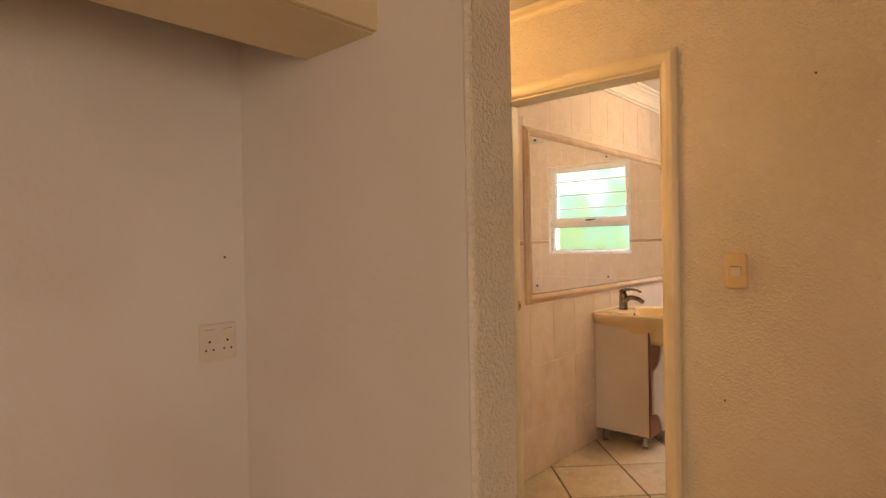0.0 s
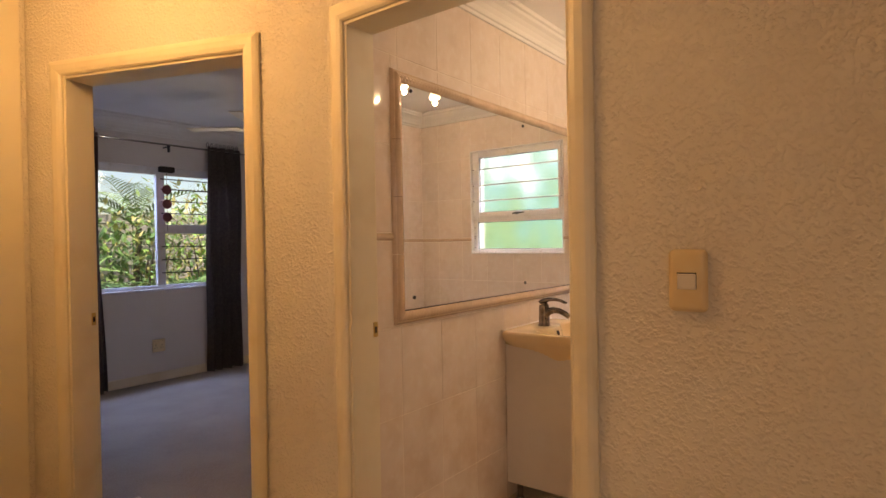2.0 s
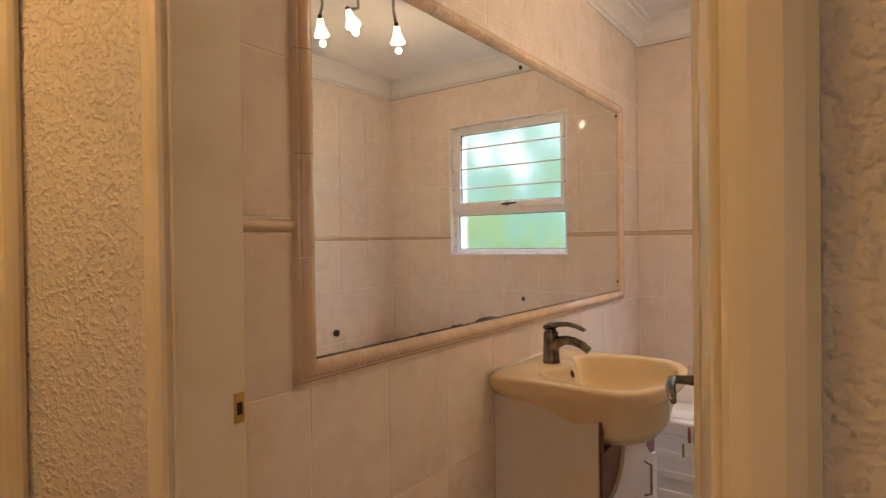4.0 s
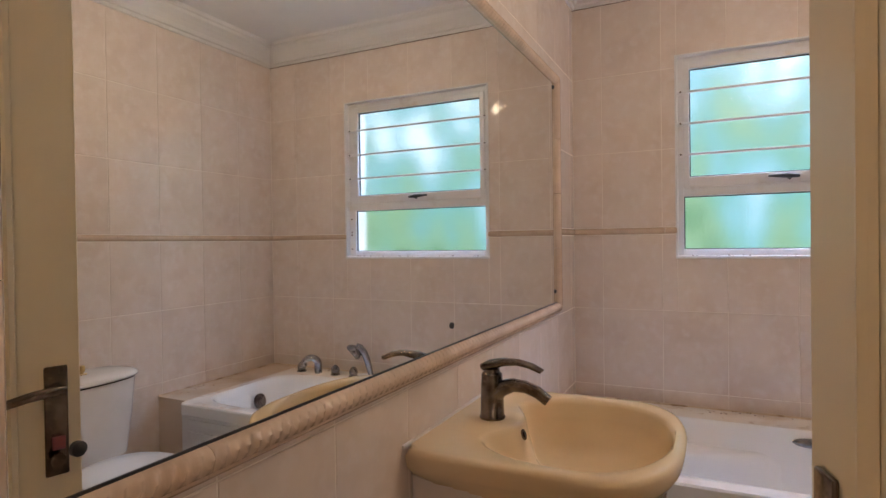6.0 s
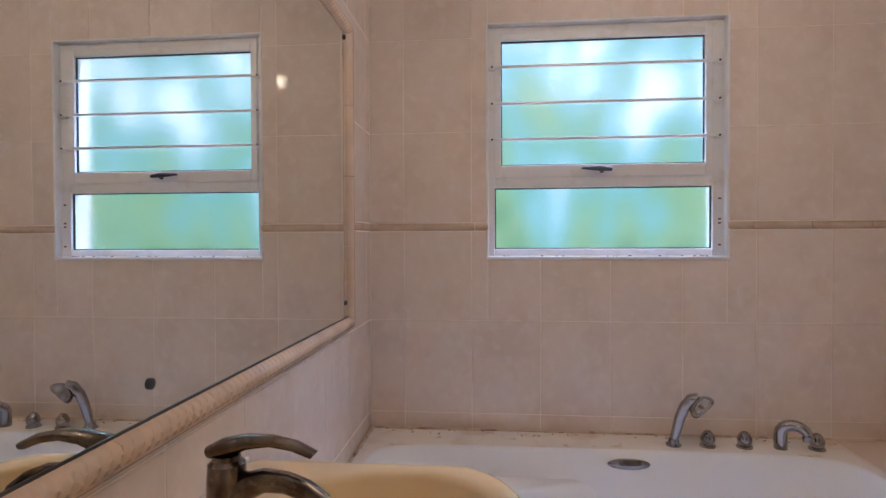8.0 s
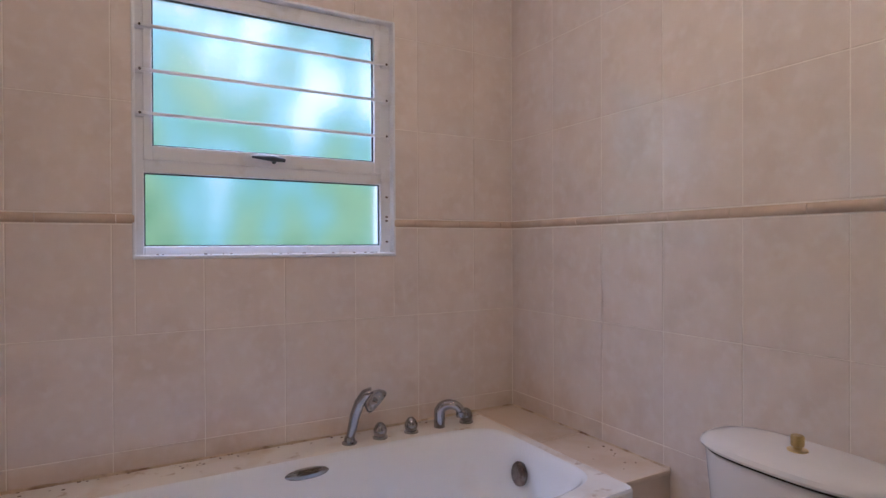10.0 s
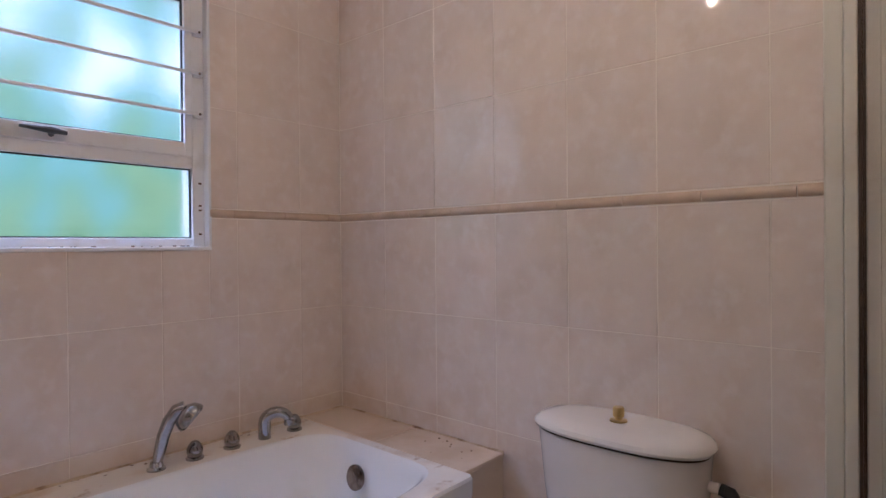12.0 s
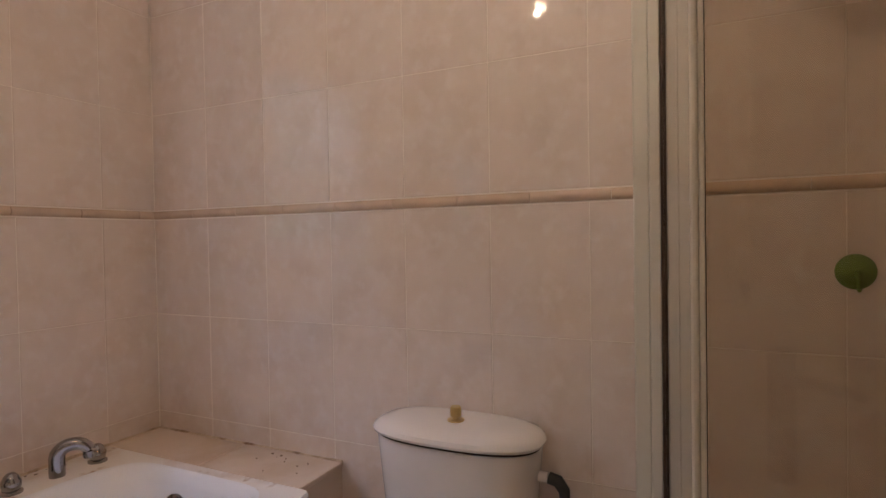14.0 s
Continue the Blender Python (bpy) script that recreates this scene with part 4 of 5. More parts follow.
# ---- shower ----
def shower():
    """Corner enclosure: a side panel from the wall to a post, then the front with its door."""
    ob = thing("shower_enclosure", "framed clear glass corner shower with cream profiles", "shower")
    H = 1.90
    W, P = Vector((EX - 0.001, 3.800, 0)), Vector((0.752, 3.706, 0))
    d = P - W
    side = Matrix.Translation(W) @ Matrix.Rotation(math.atan2(d.y, d.x), 4, "Z")
    L = d.length
    def piece(name, lo, hi, material, m, label="", bevel=0.003):
        bm = bmesh.new()
        add_box(bm, lo, hi, bevel, 2, m)
        return part(name, bm, material, ob, label)
    piece("wall_profile", (0.0, -0.056, 0.02), (0.030, -0.0225, H), PROFILE, side, "cream aluminium wall profile")
    piece("wall_profile", (0.0, -0.022, 0.02), (0.042, 0.0018, H), PROFILE, side)
    piece("seal", (0.004, 0.0020, 0.03), (0.046, 0.0078, H - 0.01), BROWNSEAL, side, "brown rubber seal strip", 0.001)
    g = piece("side_glass", (0.0435, 0.008, 0.13), (L - 0.014, 0.0132, H - 0.005), SHGLASS, side, "fixed clear glass side", 0.0)
    g.visible_shadow = False
    piece("top_rail", (0.030, -0.010, H), (L - 0.015, 0.024, H + 0.04), PROFILE, side)
    piece("bottom_rail", (0.030, -0.010, 0.10), (L - 0.015, 0.024, 0.13), PROFILE, side)
    front = Matrix.Translation(P) @ Matrix.Rotation(radians(-90), 4, "Z")
    F = P.y - SY - 0.002
    piece("corner_post", (-0.005, -0.006, 0.10), (0.0040, 0.006, H + 0.04), PROFILE, front, "narrow cream corner post")
    piece("door_seal", (0.0042, -0.004, 0.13), (0.0105, 0.003, H), PROFILE, front, "pale plastic door seal", 0.0015)
    g = piece("door_glass", (0.0108, -0.003, 0.13), (F - 0.03, 0.003, H), SHGLASS, front, "clear glass shower door", 0.0)
    g.visible_shadow = False
    piece("door_stile", (F - 0.030, -0.010, 0.13), (F, 0.014, H), PROFILE, front)
    piece("top_rail", (0.009, -0.012, H + 0.001), (F, 0.016, H + 0.04), PROFILE, front)
    piece("bottom_rail", (0.009, -0.012, 0.10), (F, 0.016, 0.129), PROFILE, front)
    e = P
    t = thing("shower_tray", "low cream shower tray in the corner", "shower tray")
    bm = bmesh.new()
    poly = [(EX - 0.002, 3.85), (e.x - 0.03, e.y + 0.03), (e.x - 0.03, SY + 0.002), (EX - 0.002, SY + 0.002)]
    add_loft(bm, [[(x, y, 0.0) for x, y in poly], [(x, y, 0.10) for x, y in poly]])
    part("tray", bm, CERAM, t)
    d = thing("suction_hook", "round green plastic suction hook on tiles", "hook", pose(EX, 3.430, 1.142, 0, -90, 0))
    bm = bmesh.new()
    add_lathe(bm, [(0.036, 0), (0.035, 0.004), (0.026, 0.010), (0.012, 0.016), (0.001, 0.017)], seg=24)
    part("cup", bm, GREEN, d, "", True)
    bm = bmesh.new()
    add_tube(bm, [(0, 0, 0.016), (-0.012, 0, 0.024), (-0.030, 0, 0.026), (-0.036, 0, 0.034)], [0.006, 0.005, 0.004, 0.004], 10)
    part("hook", bm, GREEN, d, "yellow-green hook", True)


shower()


# ---- bathroom ceiling spots ----
def spot_bar():
    ob = thing("ceiling_spot_bar", "white ceiling bar with three lit warm spotlights", "spotlight")
    ends = Vector((0.665, 4.075, CEIL - 0.013)), Vector((0.365, 4.395, CEIL - 0.013))
    bm = bmesh.new()
    half = (ends[1] - ends[0]).length / 2
    add_box(bm, (-half, -0.026, -0.012), (half, 0.026, 0.012), 0.006, 2, Matrix.Translation((ends[0] + ends[1]) / 2) @ Matrix.Rotation(math.atan2(0.320, -0.300), 4, "Z"))
    part("bar", bm, CEILING, ob)
    for (p, q), u in zip(SPOTS, (0.12, 0.5, 0.88)):
        m = look(p, q)
        foot = ends[0].lerp(ends[1], u)
        bm = bmesh.new()
        add_tube(bm, [foot - Vector((0, 0, 0.011)), foot - Vector((0, 0, 0.06)), m @ Vector((0, 0, 0.09))], [0.007, 0.007, 0.009], 10)
        part("arm", bm, CHROME, ob, "", True)
        bm = bmesh.new()
        add_lathe(bm, [(0.001, -0.012), (0.009, -0.008), (0.012, 0.0), (0.009, 0.008), (0.001, 0.012)], (0, 0, 0.094), 14, m)
        part("joint", bm, BLACKM, ob, "black swivel joint", True)
        bm = bmesh.new()
        add_lathe(bm, [(0.036, 0.008), (0.038, 0.010), (0.030, 0.030), (0.020, 0.052), (0.014, 0.085), (0.001, 0.086), ], seg=20, m=m)
        sh = part("shade", bm, SHADE, ob, "small flared frosted glass shade, lit", True)
        bm = bmesh.new()
        add_lathe(bm, [(0.001, 0.004), (0.030, 0.004), (0.030, 0.007), (0.001, 0.007)], seg=20, m=m)
        part("bulb", bm, BULB, sh, "glowing halogen bulb")


spot_bar()

# ---- hall things ----
def switch(x, z):
    ob = thing("light_switch", "cream plastic single light switch on plaster wall", "light switch", pose(x, HY, z, 90, 0, 0))
    bm = bmesh.new()
    add_box(bm, (-0.040, -0.068, -0.006), (0.040, 0.068, 0.020), 0.013, 5)
    part("plate", bm, PLATE, ob, "", True)
    bm = bmesh.new()
    add_box(bm, (-0.019, -0.017, 0.0195), (0.019, 0.017, 0.0245), 0.002, 2, Matrix.Rotation(radians(4), 4, "X"))
    part("rocker", bm, SOCKET, ob, "white rocker")
    part("rocker_gap", boxes(((-0.0198, -0.0178, 0.0195), (0.0198, 0.0178, 0.0206))), DARK, ob)


switch(0.740, 1.204)


def double_socket(name, m, label, material=None):
    ob = thing(name, label, "socket", m)
    bm = bmesh.new()
    add_box(bm, (-0.061, -0.061, 0.0), (0.061, 0.061, 0.011), 0.005, 3)
    part("plate", bm, material or SOCKET, ob, "", True)
    for s in (-1, 1):
        part("rocker", boxes(((s * 0.030 - 0.016, 0.028, 0.011), (s * 0.030 + 0.016, 0.042, 0.014)), bevel=0.0015), material or SOCKET, ob)
        part("rocker_gap", boxes(((s * 0.030 - 0.016, 0.0425, 0.0109), (s * 0.030 + 0.016, 0.0435, 0.0116))), DARK, ob)
        for dx, dy, r in ((0, 0.004, 0.0040), (-0.012, -0.022, 0.0034), (0.012, -0.022, 0.0034)):
            bm = bmesh.new()
            add_lathe(bm, [(r, 0.0), (r, 0.0012), (0.0005, 0.0013)], (s * 0.030 + dx, dy, 0.0105), 12)
            part("pin_hole", bm, DARK, ob)


WESTFACE = lambda x, y, z: Matrix.Translation((x, y, z)) @ Matrix(((0, 0, 1, 0), (1, 0, 0, 0), (0, 1, 0, 0), (0, 0, 0, 1)))
double_socket("double_socket", WESTFACE(-0.43, 1.314, 1.024), "white plastic double socket on the alcove wall")
double_socket("double_socket", WESTFACE(BEDX, 4.13, 0.346), "cream double socket low on bedroom wall", PLATE)


def nail(m, label):
    ob = thing("nail", label, "nail", m)
    bm = bmesh.new()
    add_lathe(bm, [(0.0042, 0.0), (0.0042, 0.0015), (0.0025, 0.004), (0.001, 0.0045)], seg=10)
    part("head", bm, STAIN, ob)


nail(WESTFACE(-0.43, 1.346, 1.297), "small rusty nail in the alcove wall")
nail(pose(0.999, HY, 1.897, 90), "small rusty nail in the hall wall")
nail(pose(0.692, HY, 0.704, 90), "small dark nail hole in the hall wall")


def wall_cabinet():
    ob = thing("wall_cabinet", "cream wall cabinet across the top of the alcove", "cabinet")
    x0, x1, y0, y1, z0, z1 = -0.050, 0.242, -0.40, 1.417, 1.868, 2.445
    part("bottom", boxes(((x0, y0, z0), (x1, y1, z0 + 0.018)), bevel=0.0015), CABINET, ob)
    part("back", boxes(((x0, y0, z0 + 0.0185), (x0 + 0.010, y1, z1))), CABINET, ob)
    part("side", boxes(((x0 + 0.0105, y1 - 0.018, z0 + 0.0185), (x1, y1, z1))), CABINET, ob)
    part("side", boxes(((x0 + 0.0105, y0, z0 + 0.0185), (x1, y0 + 0.018, z1))), CABINET, ob)
    for a, b in ((1.415, 0.965), (0.962, 0.512), (0.509, 0.060), (0.057, -0.398)):
        d = part("door", boxes(((x1 + 0.001, b, z0 + 0.003), (x1 + 0.018, a, z1)), bevel=0.003), CABINET, ob, "plain cream door")


wall_cabinet()


def hall_lamp():
    ob = thing("ceiling_light", "lit round glass ceiling light in the hall", "ceiling light", pose(-0.76, 1.93, 2.449))
    bm = bmesh.new()
    add_lathe(bm, [(0.13, 0.0), (0.135, -0.012), (0.12, -0.03), (0.001, -0.03)], seg=28)
    part("base", bm, CEILING, ob, "", True)
    bm = bmesh.new()
    add_lathe(bm, [(0.115, -0.031), (0.11, -0.06), (0.08, -0.09), (0.04, -0.104), (0.001, -0.107)], seg=28)
    part("diffuser", bm, BOWL, ob, "glowing white glass", True)


hall_lamp()


def hall_cupboard():
    ob = thing("cupboard", "tall cream-painted built-in cupboard closing the hall", "cupboard")
    x = -1.721
    part("door", boxes(((x, 1.600, 0.06), (x + 0.024, 2.262, 2.325)), bevel=0.006), DOORP, ob, "plain cream-painted door", True)
    part("plinth", boxes(((x, 1.600, 0.0), (x + 0.016, 2.262, 0.055)), bevel=0.002), TRIM, ob)
    bm = bmesh.new()
    add_lathe(bm, [(0.001, 0), (0.008, 0.0), (0.007, 0.012), (0.015, 0.022), (0.013, 0.030), (0.001, 0.032)], m=pose(x + 0.0235, 1.66, 1.05, 0, 90, 0), seg=18)
    part("knob", bm, NICKEL, ob, "small metal knob", True)


hall_cupboard()


# ---- bedroom ----
def window_bed():
    ob = thing("window_2", "wide white bedroom window over the garden with bars", "window", kind="structure")
    x, y0, y1, z0, z1 = BEDX - 0.09, 2.6, 5.05, 0.880, 2.09
    w = 0.05
    part("window_frame", boxes(((x, y0, z0), (x + 0.05, y0 + w, z1)), ((x, y1 - w, z0), (x + 0.05, y1, z1)), ((x, y0 + w, z0), (x + 0.05, y1 - w, z0 + w)), ((x, y0 + w, z1 - 0.07), (x + 0.05, y1 - w, z1)),
                               ((x, 4.16, z0 + w), (x + 0.05, 4.24, z1 - 0.07)), ((x, 4.24, 1.44), (x + 0.05, y1 - w, 1.53)), ((x, 3.3, z0 + w), (x + 0.05, 3.36, z1 - 0.07)), bevel=0.004), WHITE_AL, ob)
    for a, b, c, d in ((y0 + w, 3.3, z0 + w, z1 - 0.07), (3.36, 4.16, z0 + w, z1 - 0.07), (4.24, y1 - w, z0 + w, 1.44), (4.24, y1 - w, 1.53, z1 - 0.07)):
        p = part("pane", boxes(((x + 0.020, a - 0.004, c - 0.004), (x + 0.024, b + 0.004, d + 0.004))), CLEAR, ob)
        p.visible_shadow = False
    for z in (1.05, 1.18, 1.31, 1.64, 1.76, 1.88, 1.98):
        part("burglar_bar", boxes(((x + 0.052, 4.20, z - 0.005), (x + 0.062, y1 - 0.01, z + 0.005)), bevel=0.002), BLACKM, ob, "thin dark steel bar")
    part("window_sill", boxes(((BEDX - 0.09, y0 + 0.001, z0 - 0.001), (BEDX + 0.022, y1 - 0.001, z0 + 0.018)), bevel=0.004), WHITE_AL, ob, "white painted sill")


def curtain(y0, y1, folds, seed, label, flare=0.10):
    rng = random.Random(seed)
    ob = thing("curtain", label, "curtain", group="bedroom curtains")
    bm = bmesh.new()
    nu, nv = folds * 12, 26
    grid = []
    for j in range(nv + 1):
        v = j / nv
        z = 2.335 - v * 2.320
        row = []
        for i in range(nu + 1):
            u = i / nu
            spread = 1.0 + flare * v
            y = (y0 + y1) / 2 + (u - 0.5) * (y1 - y0) * spread + 0.012 * math.sin(7 * v + 5 * u + seed)
            x = BEDX + 0.105 + (0.034 + 0.012 * v) * math.sin(2 * math.pi * folds * u + 0.8 * math.sin(3 * v + seed)) + 0.008 * math.sin(4.3 * u * folds + 5 * v)
            row.append(bm.verts.new((x, y, z)))
        grid.append(row)
    for r0, r1 in zip(grid, grid[1:]):
        for i in range(nu):
            bm.faces.new((r0[i], r0[i + 1], r1[i + 1], r1[i]))
    bmesh.ops.solidify(bm, geom=bm.faces[:], thickness=0.003)
    part("cloth", bm, CURTAIN, ob, "", True)
    for k in range(folds * 2):
        y = y0 + (k + 0.5) / (folds * 2) * (y1 - y0)
        ring = bmesh.new()
        add_tube(ring, [(BEDX + 0.105 + 0.022 * math.cos(a), y, 2.352 + 0.022 * math.sin(a)) for a in [2 * math.pi * i / 14 for i in range(15)]], 0.004, 8, False)
        part("eyelet", ring, CHROME, ob, "metal eyelet ring", True)
    return ob


def curtain_rod():
    ob = thing("curtain_rod", "thin pale curtain rod on wall brackets", "curtain rod")
    bm = bmesh.new()
    add_tube(bm, [(BEDX + 0.105, 2.3, 2.300), (BEDX + 0.105, 5.35, 2.300)], 0.009, 12)
    part("pole", bm, CHROME, ob, "", True)
    for y in (2.6, 4.22, 5.28):
        bm = bmesh.new()
        add_tube(bm, [(BEDX + 0.001, y, 2.283), (BEDX + 0.08, y, 2.283), (BEDX + 0.105, y, 2.293)], 0.007, 10)
        add_box(bm, (BEDX + 0.095, y - 0.010, 2.228), (BEDX + 0.115, y + 0.010, 2.293), 0.003)
        part("bracket", bm, BLACKM, ob, "dark bracket", True)


def fan():
    ob = thing("ceiling_fan", "white ceiling fan with a lit glass bowl", "ceiling fan", pose(-2.9, 4.25, 2.53))
    bm = bmesh.new()
    add_lathe(bm, [(0.065, 0), (0.06, -0.04), (0.03, -0.07), (0.001, -0.07)], seg=24)
    part("canopy", bm, CEILING, ob, "", True)
    bm = bmesh.new()
    add_tube(bm, [(0, 0, -0.06), (0, 0, -0.20)], 0.012, 12)
    part("rod", bm, CEILING, ob, "", True)
    bm = bmesh.new()
    add_lathe(bm, [(0.03, -0.19), (0.08, -0.20), (0.10, -0.23), (0.10, -0.29), (0.07, -0.32), (0.001, -0.32)], seg=28)
    part("motor", bm, TRIM, ob, "", True)
    for k in range(4):
        bm = bmesh.new()
        add_box(bm, (0.09, -0.016, -0.278), (0.20, 0.016, -0.272), 0.002)
        add_box(bm, (0.18, -0.062, -0.276), (0.60, 0.062, -0.268), 0.003)
        b = part("blade", bm, TRIM, ob)
        b.matrix_local = pose(0, 0, 0, 0, 0, 38 + 90 * k)
    bm = bmesh.new()
    add_lathe(bm, [(0.09, -0.335), (0.115, -0.355), (0.118, -0.385), (0.09, -0.425), (0.05, -0.442), (0.001, -0.446)], seg=28)
    part("bowl", bm, BOWL, ob, "glowing white glass bowl", True)
    bm = bmesh.new()
    add_tube(bm, [(0.05, -0.10, -0.33), (0.05, -0.10, -0.62)], 0.0025, 8)
    add_lathe(bm, [(0.001, -0.66), (0.007, -0.65), (0.006, -0.62), (0.001, -0.61)], (0.05, -0.10, 0), 10)
    part("pull_chain", bm, BRASS, ob, "", True)


def ornament():
    ob = thing("hanging_ornament", "dark box with three dull red discs hanging", "ornament", pose(BEDX + 0.02, 4.235, 2.06))
    part("box", boxes(((-0.03, -0.07, -0.02), (0.03, 0.07, 0.035)), bevel=0.004), DARK, ob, "small dark box")
    bm = bmesh.new()
    add_tube(bm, [(0, 0.0, -0.02), (0, 0.0, -0.60)], 0.002, 6)
    part("cord", bm, BLACKM, ob)
    for z in (-0.19, -0.33, -0.46):
        bm = bmesh.new()
        add_lathe(bm, [(0.001, -0.012), (0.042, -0.008), (0.048, 0), (0.042, 0.008), (0.001, 0.012)], m=pose(0, 0, z, 0, 90, 0), seg=22)
        part("disc", bm, RED, ob, "dull red disc", True)


window_bed()
curtain(3.375, 3.575, 3, 3, "dark grey-brown curtain hanging to the carpet", 0.50)
curtain(4.60, 4.98, 4, 8, "dark grey-brown eyelet curtain drawn aside")
curtain_rod()
fan()
ornament()


# ---- garden beyond the bedroom window ----
structure("ground", boxes(((-60, -50, -0.5), (-4.705, 60, -0.25))), SOIL, "garden soil beyond the bedroom", "ground")


def leaf_blade(bm, base, d, length, width, droop, seg=4, mi=0):
    side = d.cross(Vector((0, 0, 1)))
    side = side.normalized() if side.length > 1e-3 else Vector((1, 0, 0))
    prev = None
    p, dd = base.copy(), d.normalized()
    for i in range(seg + 1):
        t = i / seg
        w = width * (math.sin(math.pi * (0.12 + 0.88 * t)) if i < seg else 0.02)
        a, b = bm.verts.new(p - side * w / 2), bm.verts.new(p + side * w / 2)
        if prev:
            f = bm.faces.new((prev[0], prev[1], b, a))
            f.material_index = mi
        prev = (a, b)
        p = p + dd * (length / seg)
        dd = (dd + Vector((0, 0, -droop / seg))).normalized()


def palm(x, y, z0, height, seed, fronds=12, label="arching green garden palm outside the bedroom"):
    rng = random.Random(seed)
    ob = thing("palm", label, "palm", group="garden palms")
    bm = bmesh.new()
    add_tube(bm, [(x, y, z0), (x + 0.03, y, z0 + height * 0.4), (x, y + 0.03, z0 + height * 0.55)], [0.07, 0.05, 0.045], 10)
    part("trunk", bm, BARK, ob, "", True)
    for k in range(fronds):
        bm = bmesh.new()
        a = 2 * math.pi * k / fronds + rng.uniform(-0.3, 0.3)
        up = rng.uniform(0.5, 1.6)
        d = Vector((math.cos(a), math.sin(a), up)).normalized()
        p, L = Vector((x, y, z0 + height * 0.55)), rng.uniform(0.9, 1.5)
        n = 22
        pts = []
        for i in range(n):
            pts.append(p.copy())
            p += d * (L / n)
            d = (d + Vector((0, 0, -0.055))).normalized()
        add_tube(bm, pts[::3], 0.006, 6)
        mi = rng.choice((0, 0, 1))
        for i in range(3, n):
            t = (pts[i] - pts[i - 1]).normalized()
            s = t.cross(Vector((0, 0, 1))).normalized()
            ln = 0.34 * math.sin(math.pi * (i + 2) / (n + 3)) + 0.05
            for sg in (-1, 1):
                leaf_blade(bm, pts[i], (s * sg + t * 0.7 + Vector((0, 0, 0.15))).normalized(), ln, 0.034, 0.5, 3, 0)
        part("frond", bm, LEAF[mi], ob, "", False)


def shrub(x, y, z0, w, h, seed, mats, label, count=900, size=0.115):
    rng = random.Random(seed)
    ob = thing("shrub", label, "shrub", group="garden shrubs")
    bm = bmesh.new()
    tips = []
    for k in range(9):
        a, r = rng.uniform(0, 6.28), rng.uniform(0.2, 0.9) * w * 0.5
        tip = (x + r * math.cos(a), y + r * math.sin(a), z0 + h * rng.uniform(0.5, 0.95))
        add_tube(bm, [(x, y, z0), ((x + tip[0]) / 2 + 0.04, (y + tip[1]) / 2, z0 + h * 0.35), tip], [0.03, 0.018, 0.006], 7)
        tips.append(Vector(tip))
    part("stems", bm, BARK, ob, "", True)
    for mi, mt in enumerate(mats):
        bm = bmesh.new()
        for k in range(count // len(mats)):
            c = rng.choice(tips)
            p = c + Vector((rng.gauss(0, 0.20 * w), rng.gauss(0, 0.20 * w), rng.gauss(-0.06 * h, 0.16 * h)))
            if p.z < z0 + 0.05:
                continue
            d = Vector((rng.gauss(0.2, 1), rng.gauss(0, 1), rng.gauss(0.1, 0.6)))
            leaf_blade(bm, p, d.normalized(), size * rng.uniform(0.7, 1.5), size * rng.uniform(0.28, 0.5), 0.5, 3)
        part("foliage", bm, mt, ob)["kind"] = "stuff"


shrub(-6.7, 3.9, -0.25, 1.5, 1.9, 1, [LEAF[0], LEAF[1]], "leafy dark green shrub outside the bedroom", 1400)
shrub(-7.0, 5.0, -0.25, 1.7, 2.3, 2, [LEAF[2], LEAF[0], LEAF[1]], "shrub with yellow and green leaves", 1500)
shrub(-6.6, 5.9, -0.25, 1.6, 2.0, 3, [LEAF[0], LEAF[2]], "bright green and yellow shrub", 1300)
shrub(-7.4, 6.8, -0.25, 2.0, 2.5, 4, [LEAF[1], LEAF[2], LEAF[0]], "tall mixed green shrub by the wall", 1500)
shrub(-7.6, 2.8, -0.25, 1.8, 2.2, 5, [LEAF[0], LEAF[1]], "broad green shrub near the palm", 1300)
palm(-6.2, 3.55, -0.25, 1.7, 11, 13)
palm(-6.0, 4.9, -0.25, 1.2, 12, 11, "low young palm with green fronds")
palm(-8.2, 5.6, -0.25, 3.4, 13, 12, "taller garden palm near the far wall")


def garden_wall():
    ob = thing("garden_wall", "sunlit rough stone garden wall behind plants", "wall")
    rng = random.Random(9)
    k = 0
    meshes = []
    for w in (0.34, 0.42, 0.50):
        bm = bmesh.new()
        add_box(bm, (-0.06, 0, 0), (0.10, w - 0.015, 0.165), 0.012, 1)
        meshes.append((w, finish("stone", bm, STONE)))
    z = -0.25
    while z < 1.9:
        y = 1.0 + rng.uniform(0, 0.3)
        while y < 9.0 and k < 290:
            w, me = rng.choice(meshes)
            s = new("stone", me)
            s.parent = ob
            s.matrix_local = pose(-9.4 + rng.uniform(-0.02, 0.02), y, z)
            y += w
            k += 1
        z += 0.18
    part("mortar_core", boxes(((-9.6, 1.0, -0.25), (-9.42, 9.4, 1.9))), STONE, ob)


garden_wall()

# ---- tiles: pieces of the walls and the floor ----
TILE_MESH = {}


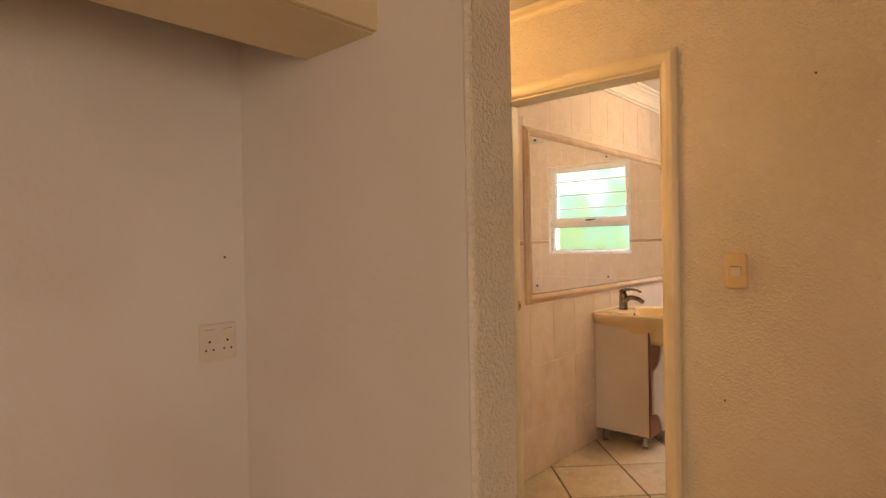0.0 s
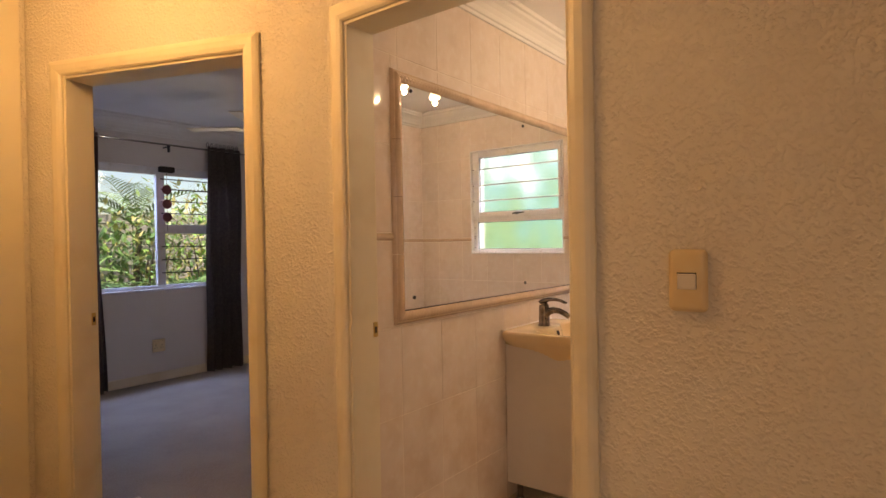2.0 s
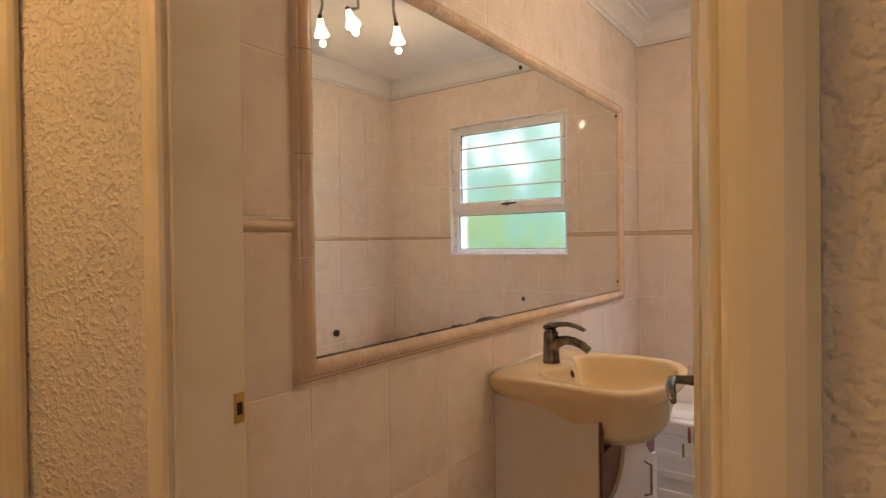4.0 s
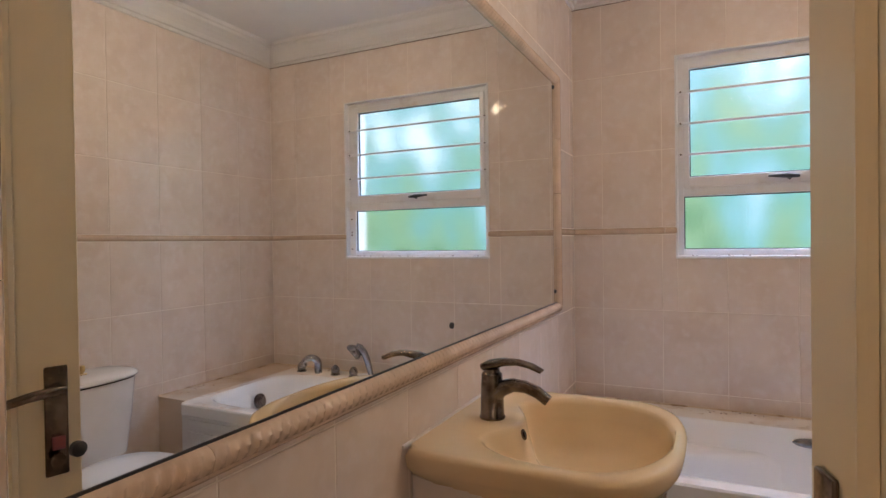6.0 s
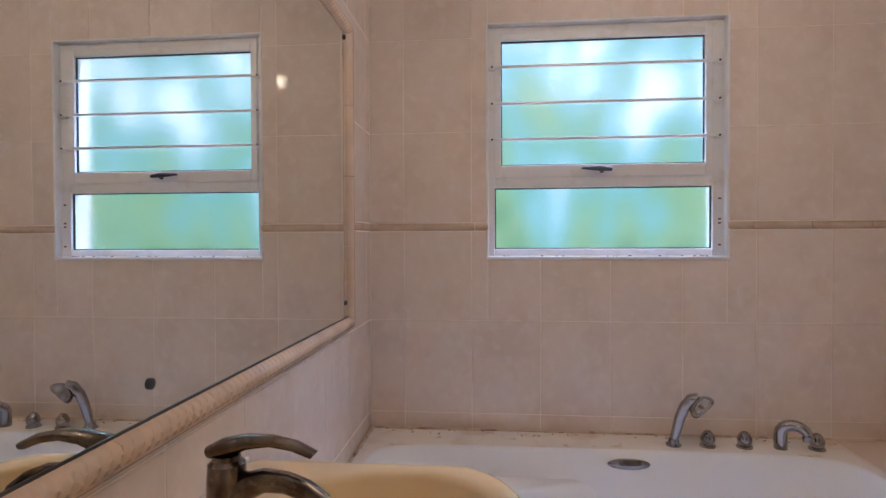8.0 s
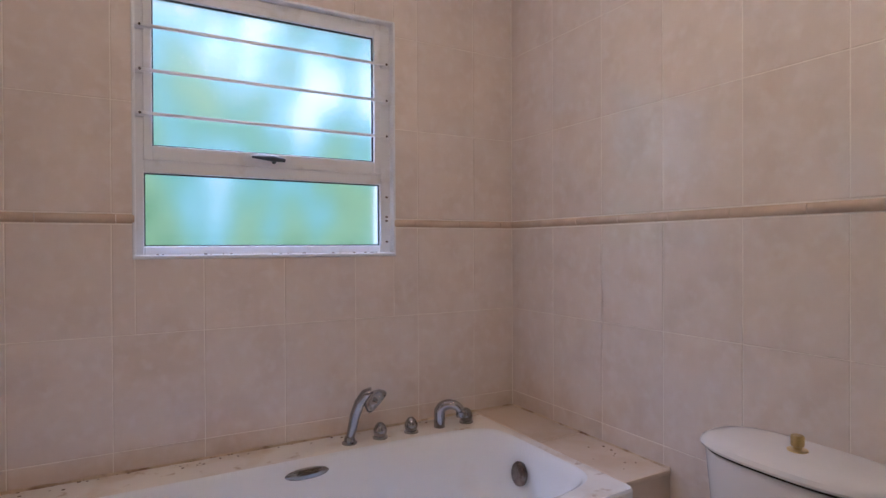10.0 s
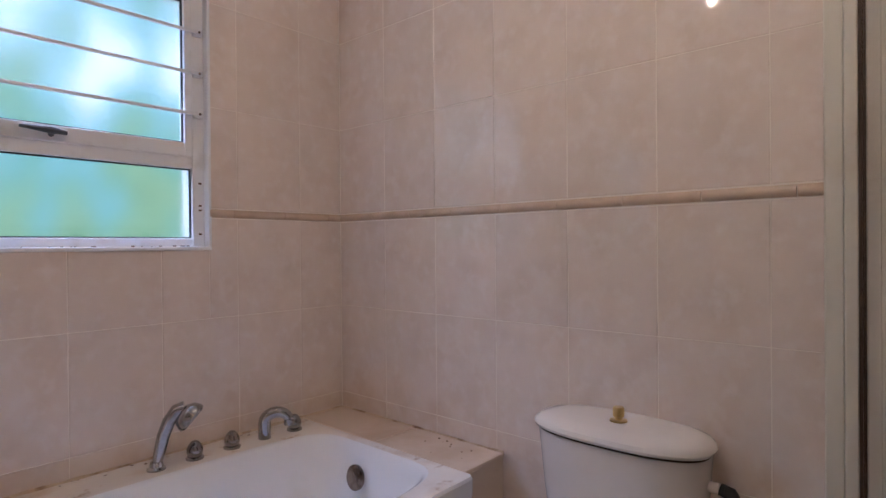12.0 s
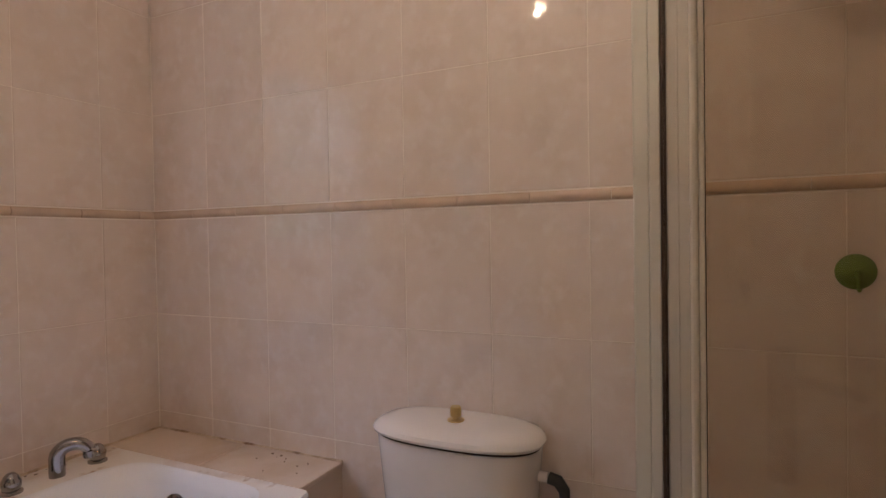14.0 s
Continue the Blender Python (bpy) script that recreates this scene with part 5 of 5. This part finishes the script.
def tile_mesh(w, h, material, t=0.008, name="tile"):
    key = (name, round(w, 3), round(h, 3))
    if key not in TILE_MESH:
        b = 0.0012
        v, f = [], []
        for x0, x1, z0, z1, y in ((0, w, 0, h, 0), (0, w, 0, h, -(t - b)), (b, w - b, b, h - b, -t)):
            v += [(x0, y, z0), (x1, y, z0), (x1, y, z1), (x0, y, z1)]
        for base in (0, 4):
            for k in range(4):
                f.append((base + k, base + (k + 1) % 4, base + 4 + (k + 1) % 4, base + 4 + k))
        f.append((8, 9, 10, 11))
        me = bpy.data.meshes.new(name)
        me.from_pydata(v, [], f)
        me.materials.append(material)
        TILE_MESH[key] = me
    return TILE_MESH[key]


def minus(cell, hole):
    """A cell less a hole, as up to four cells (u0, u1, z0, z1)."""
    a, b, c, d = cell
    e, f, g, h = hole
    if f <= a or e >= b or h <= c or g >= d:
        return [cell]
    out = []
    if e > a:
        out.append((a, e, c, d))
    if f < b:
        out.append((f, b, c, d))
    m0, m1 = max(a, e), min(b, f)
    if g > c:
        out.append((m0, m1, c, g))
    if h < d:
        out.append((m0, m1, h, d))
    return out


ROWS_Z = [0.0, 0.268, 0.619, 0.970, 1.306, 1.340, 1.680, 2.030, 2.380, CEIL]


def tile_wall(wall, m, u0, u1, joint, holes=()):
    """Tiles on a wall; u runs along local x of m, the room lies towards local -y."""
    g = 0.00125
    us = [u0] + [joint + k * PITCH for k in range(-60, 61) if u0 + 0.02 < joint + k * PITCH < u1 - 0.02] + [u1]
    cells = []
    for z0, z1 in zip(ROWS_Z, ROWS_Z[1:]):
        if abs(z0 - 1.306) < 1e-6:
            continue
        for a, b in zip(us, us[1:]):
            parts = [(a, b, z0, z1)]
            for h in holes:
                parts = [q for c in parts for q in minus(c, h)]
            cells += parts
    for a, b, z0, z1 in cells:
        if b - a < 0.012 or z1 - z0 < 0.012:
            continue
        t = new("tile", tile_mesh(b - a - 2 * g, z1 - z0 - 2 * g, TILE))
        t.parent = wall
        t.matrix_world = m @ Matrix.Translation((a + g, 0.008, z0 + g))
    prof = [(0.0, 0.0), (0.004, 0.009), (0.012, 0.014), (0.020, 0.014), (0.028, 0.009), (0.032, 0.0)]
    step = 0.2
    u = u0
    while u < u1 - 0.01:
        for c in [q for h in (holes or [(-9, -8, 0, 1)]) for q in minus((u, min(u + step, u1), 1.307, 1.339), h)]:
            w = c[1] - c[0] - 0.002
            if w < 0.01:
                continue
            key = ("border", round(w, 3))
            if key not in TILE_MESH:
                bm = bmesh.new()
                add_loft(bm, [[(x, -h, z) for z, h in prof] for x in (0.0, w)])
                TILE_MESH[key] = finish("border_tile", bm, LISTEL, True)
            t = new("border_tile", TILE_MESH[key])
            t.parent = wall
            t.matrix_world = m @ Matrix.Translation((c[0] + 0.001, 0.006, 1.307))
        u += step


tile_wall(wall_north, Matrix.Translation((0, NY, 0)), WX, EX, -0.288, [(WIN[0], WIN[1], WIN[2], WIN[3])])
tile_wall(wall_east, Matrix.Translation((EX, 0, 0)) @ Matrix.Rotation(radians(-90), 4, "Z"), -NY, -SY, -5.240)
tile_wall(wall_west, Matrix.Translation((WX, 0, 0)) @ Matrix.Rotation(radians(90), 4, "Z"), SY, NY, 3.130,
          [(MY0 - 0.046, MY1 + 0.046, MZ0 - 0.046, MZ1 + 0.046)])
tile_wall(wall_door_tiled, Matrix.Translation((0, SY, 0)) @ Matrix.Rotation(radians(180), 4, "Z"), -EX, -WX, -0.9, [(-D1 - 0.02, -D0 + 0.02, 0, DH + 0.02)])


def floor_tiles():
    """Square tiles laid on the diagonal, clipped to the room."""
    size, gap, c = 0.405, 0.011, Vector((-0.120, 3.607))
    r = Matrix.Rotation(radians(45), 2)
    room = (WX, EX, HY + 0.045, NY)
    def clip(poly, axis, bound, sign):
        out = []
        for p, q in zip(poly, poly[1:] + poly[:1]):
            a, b = sign * (p[axis] - bound), sign * (q[axis] - bound)
            if a >= 0:
                out.append(p)
            if (a >= 0) != (b >= 0):
                out.append(p.lerp(q, a / (a - b)))
        return out
    for i in range(-9, 9):
        for j in range(-9, 9):
            poly = [c + r @ Vector(((i + a) * size + s * gap / 2, (j + b) * size + t * gap / 2)) for a, b, s, t in ((0, 0, 1, 1), (1, 0, -1, 1), (1, 1, -1, -1), (0, 1, 1, -1))]
            for axis, bound, sign in ((0, room[0], 1), (0, room[1], -1), (1, room[2], 1), (1, room[3], -1)):
                poly = clip(poly, axis, bound, sign) if poly else poly
            if len(poly) < 3:
                continue
            mid = sum(poly, Vector((0, 0))) / len(poly)
            v = [(*p, -0.005) for p in poly] + [(*p, -0.0015) for p in poly] + [(*(mid + (p - mid) * 0.992), 0.0) for p in poly]
            n = len(poly)
            f = [(b + k, b + (k + 1) % n, b + n + (k + 1) % n, b + n + k) for b in (0, n) for k in range(n)] + [tuple(range(2 * n, 3 * n))]
            me = bpy.data.meshes.new("floor_tile")
            me.from_pydata(v, [], f)
            me.materials.append(FTILE)
            t = new("floor_tile", me)
            t.parent = floor_bath


floor_tiles()
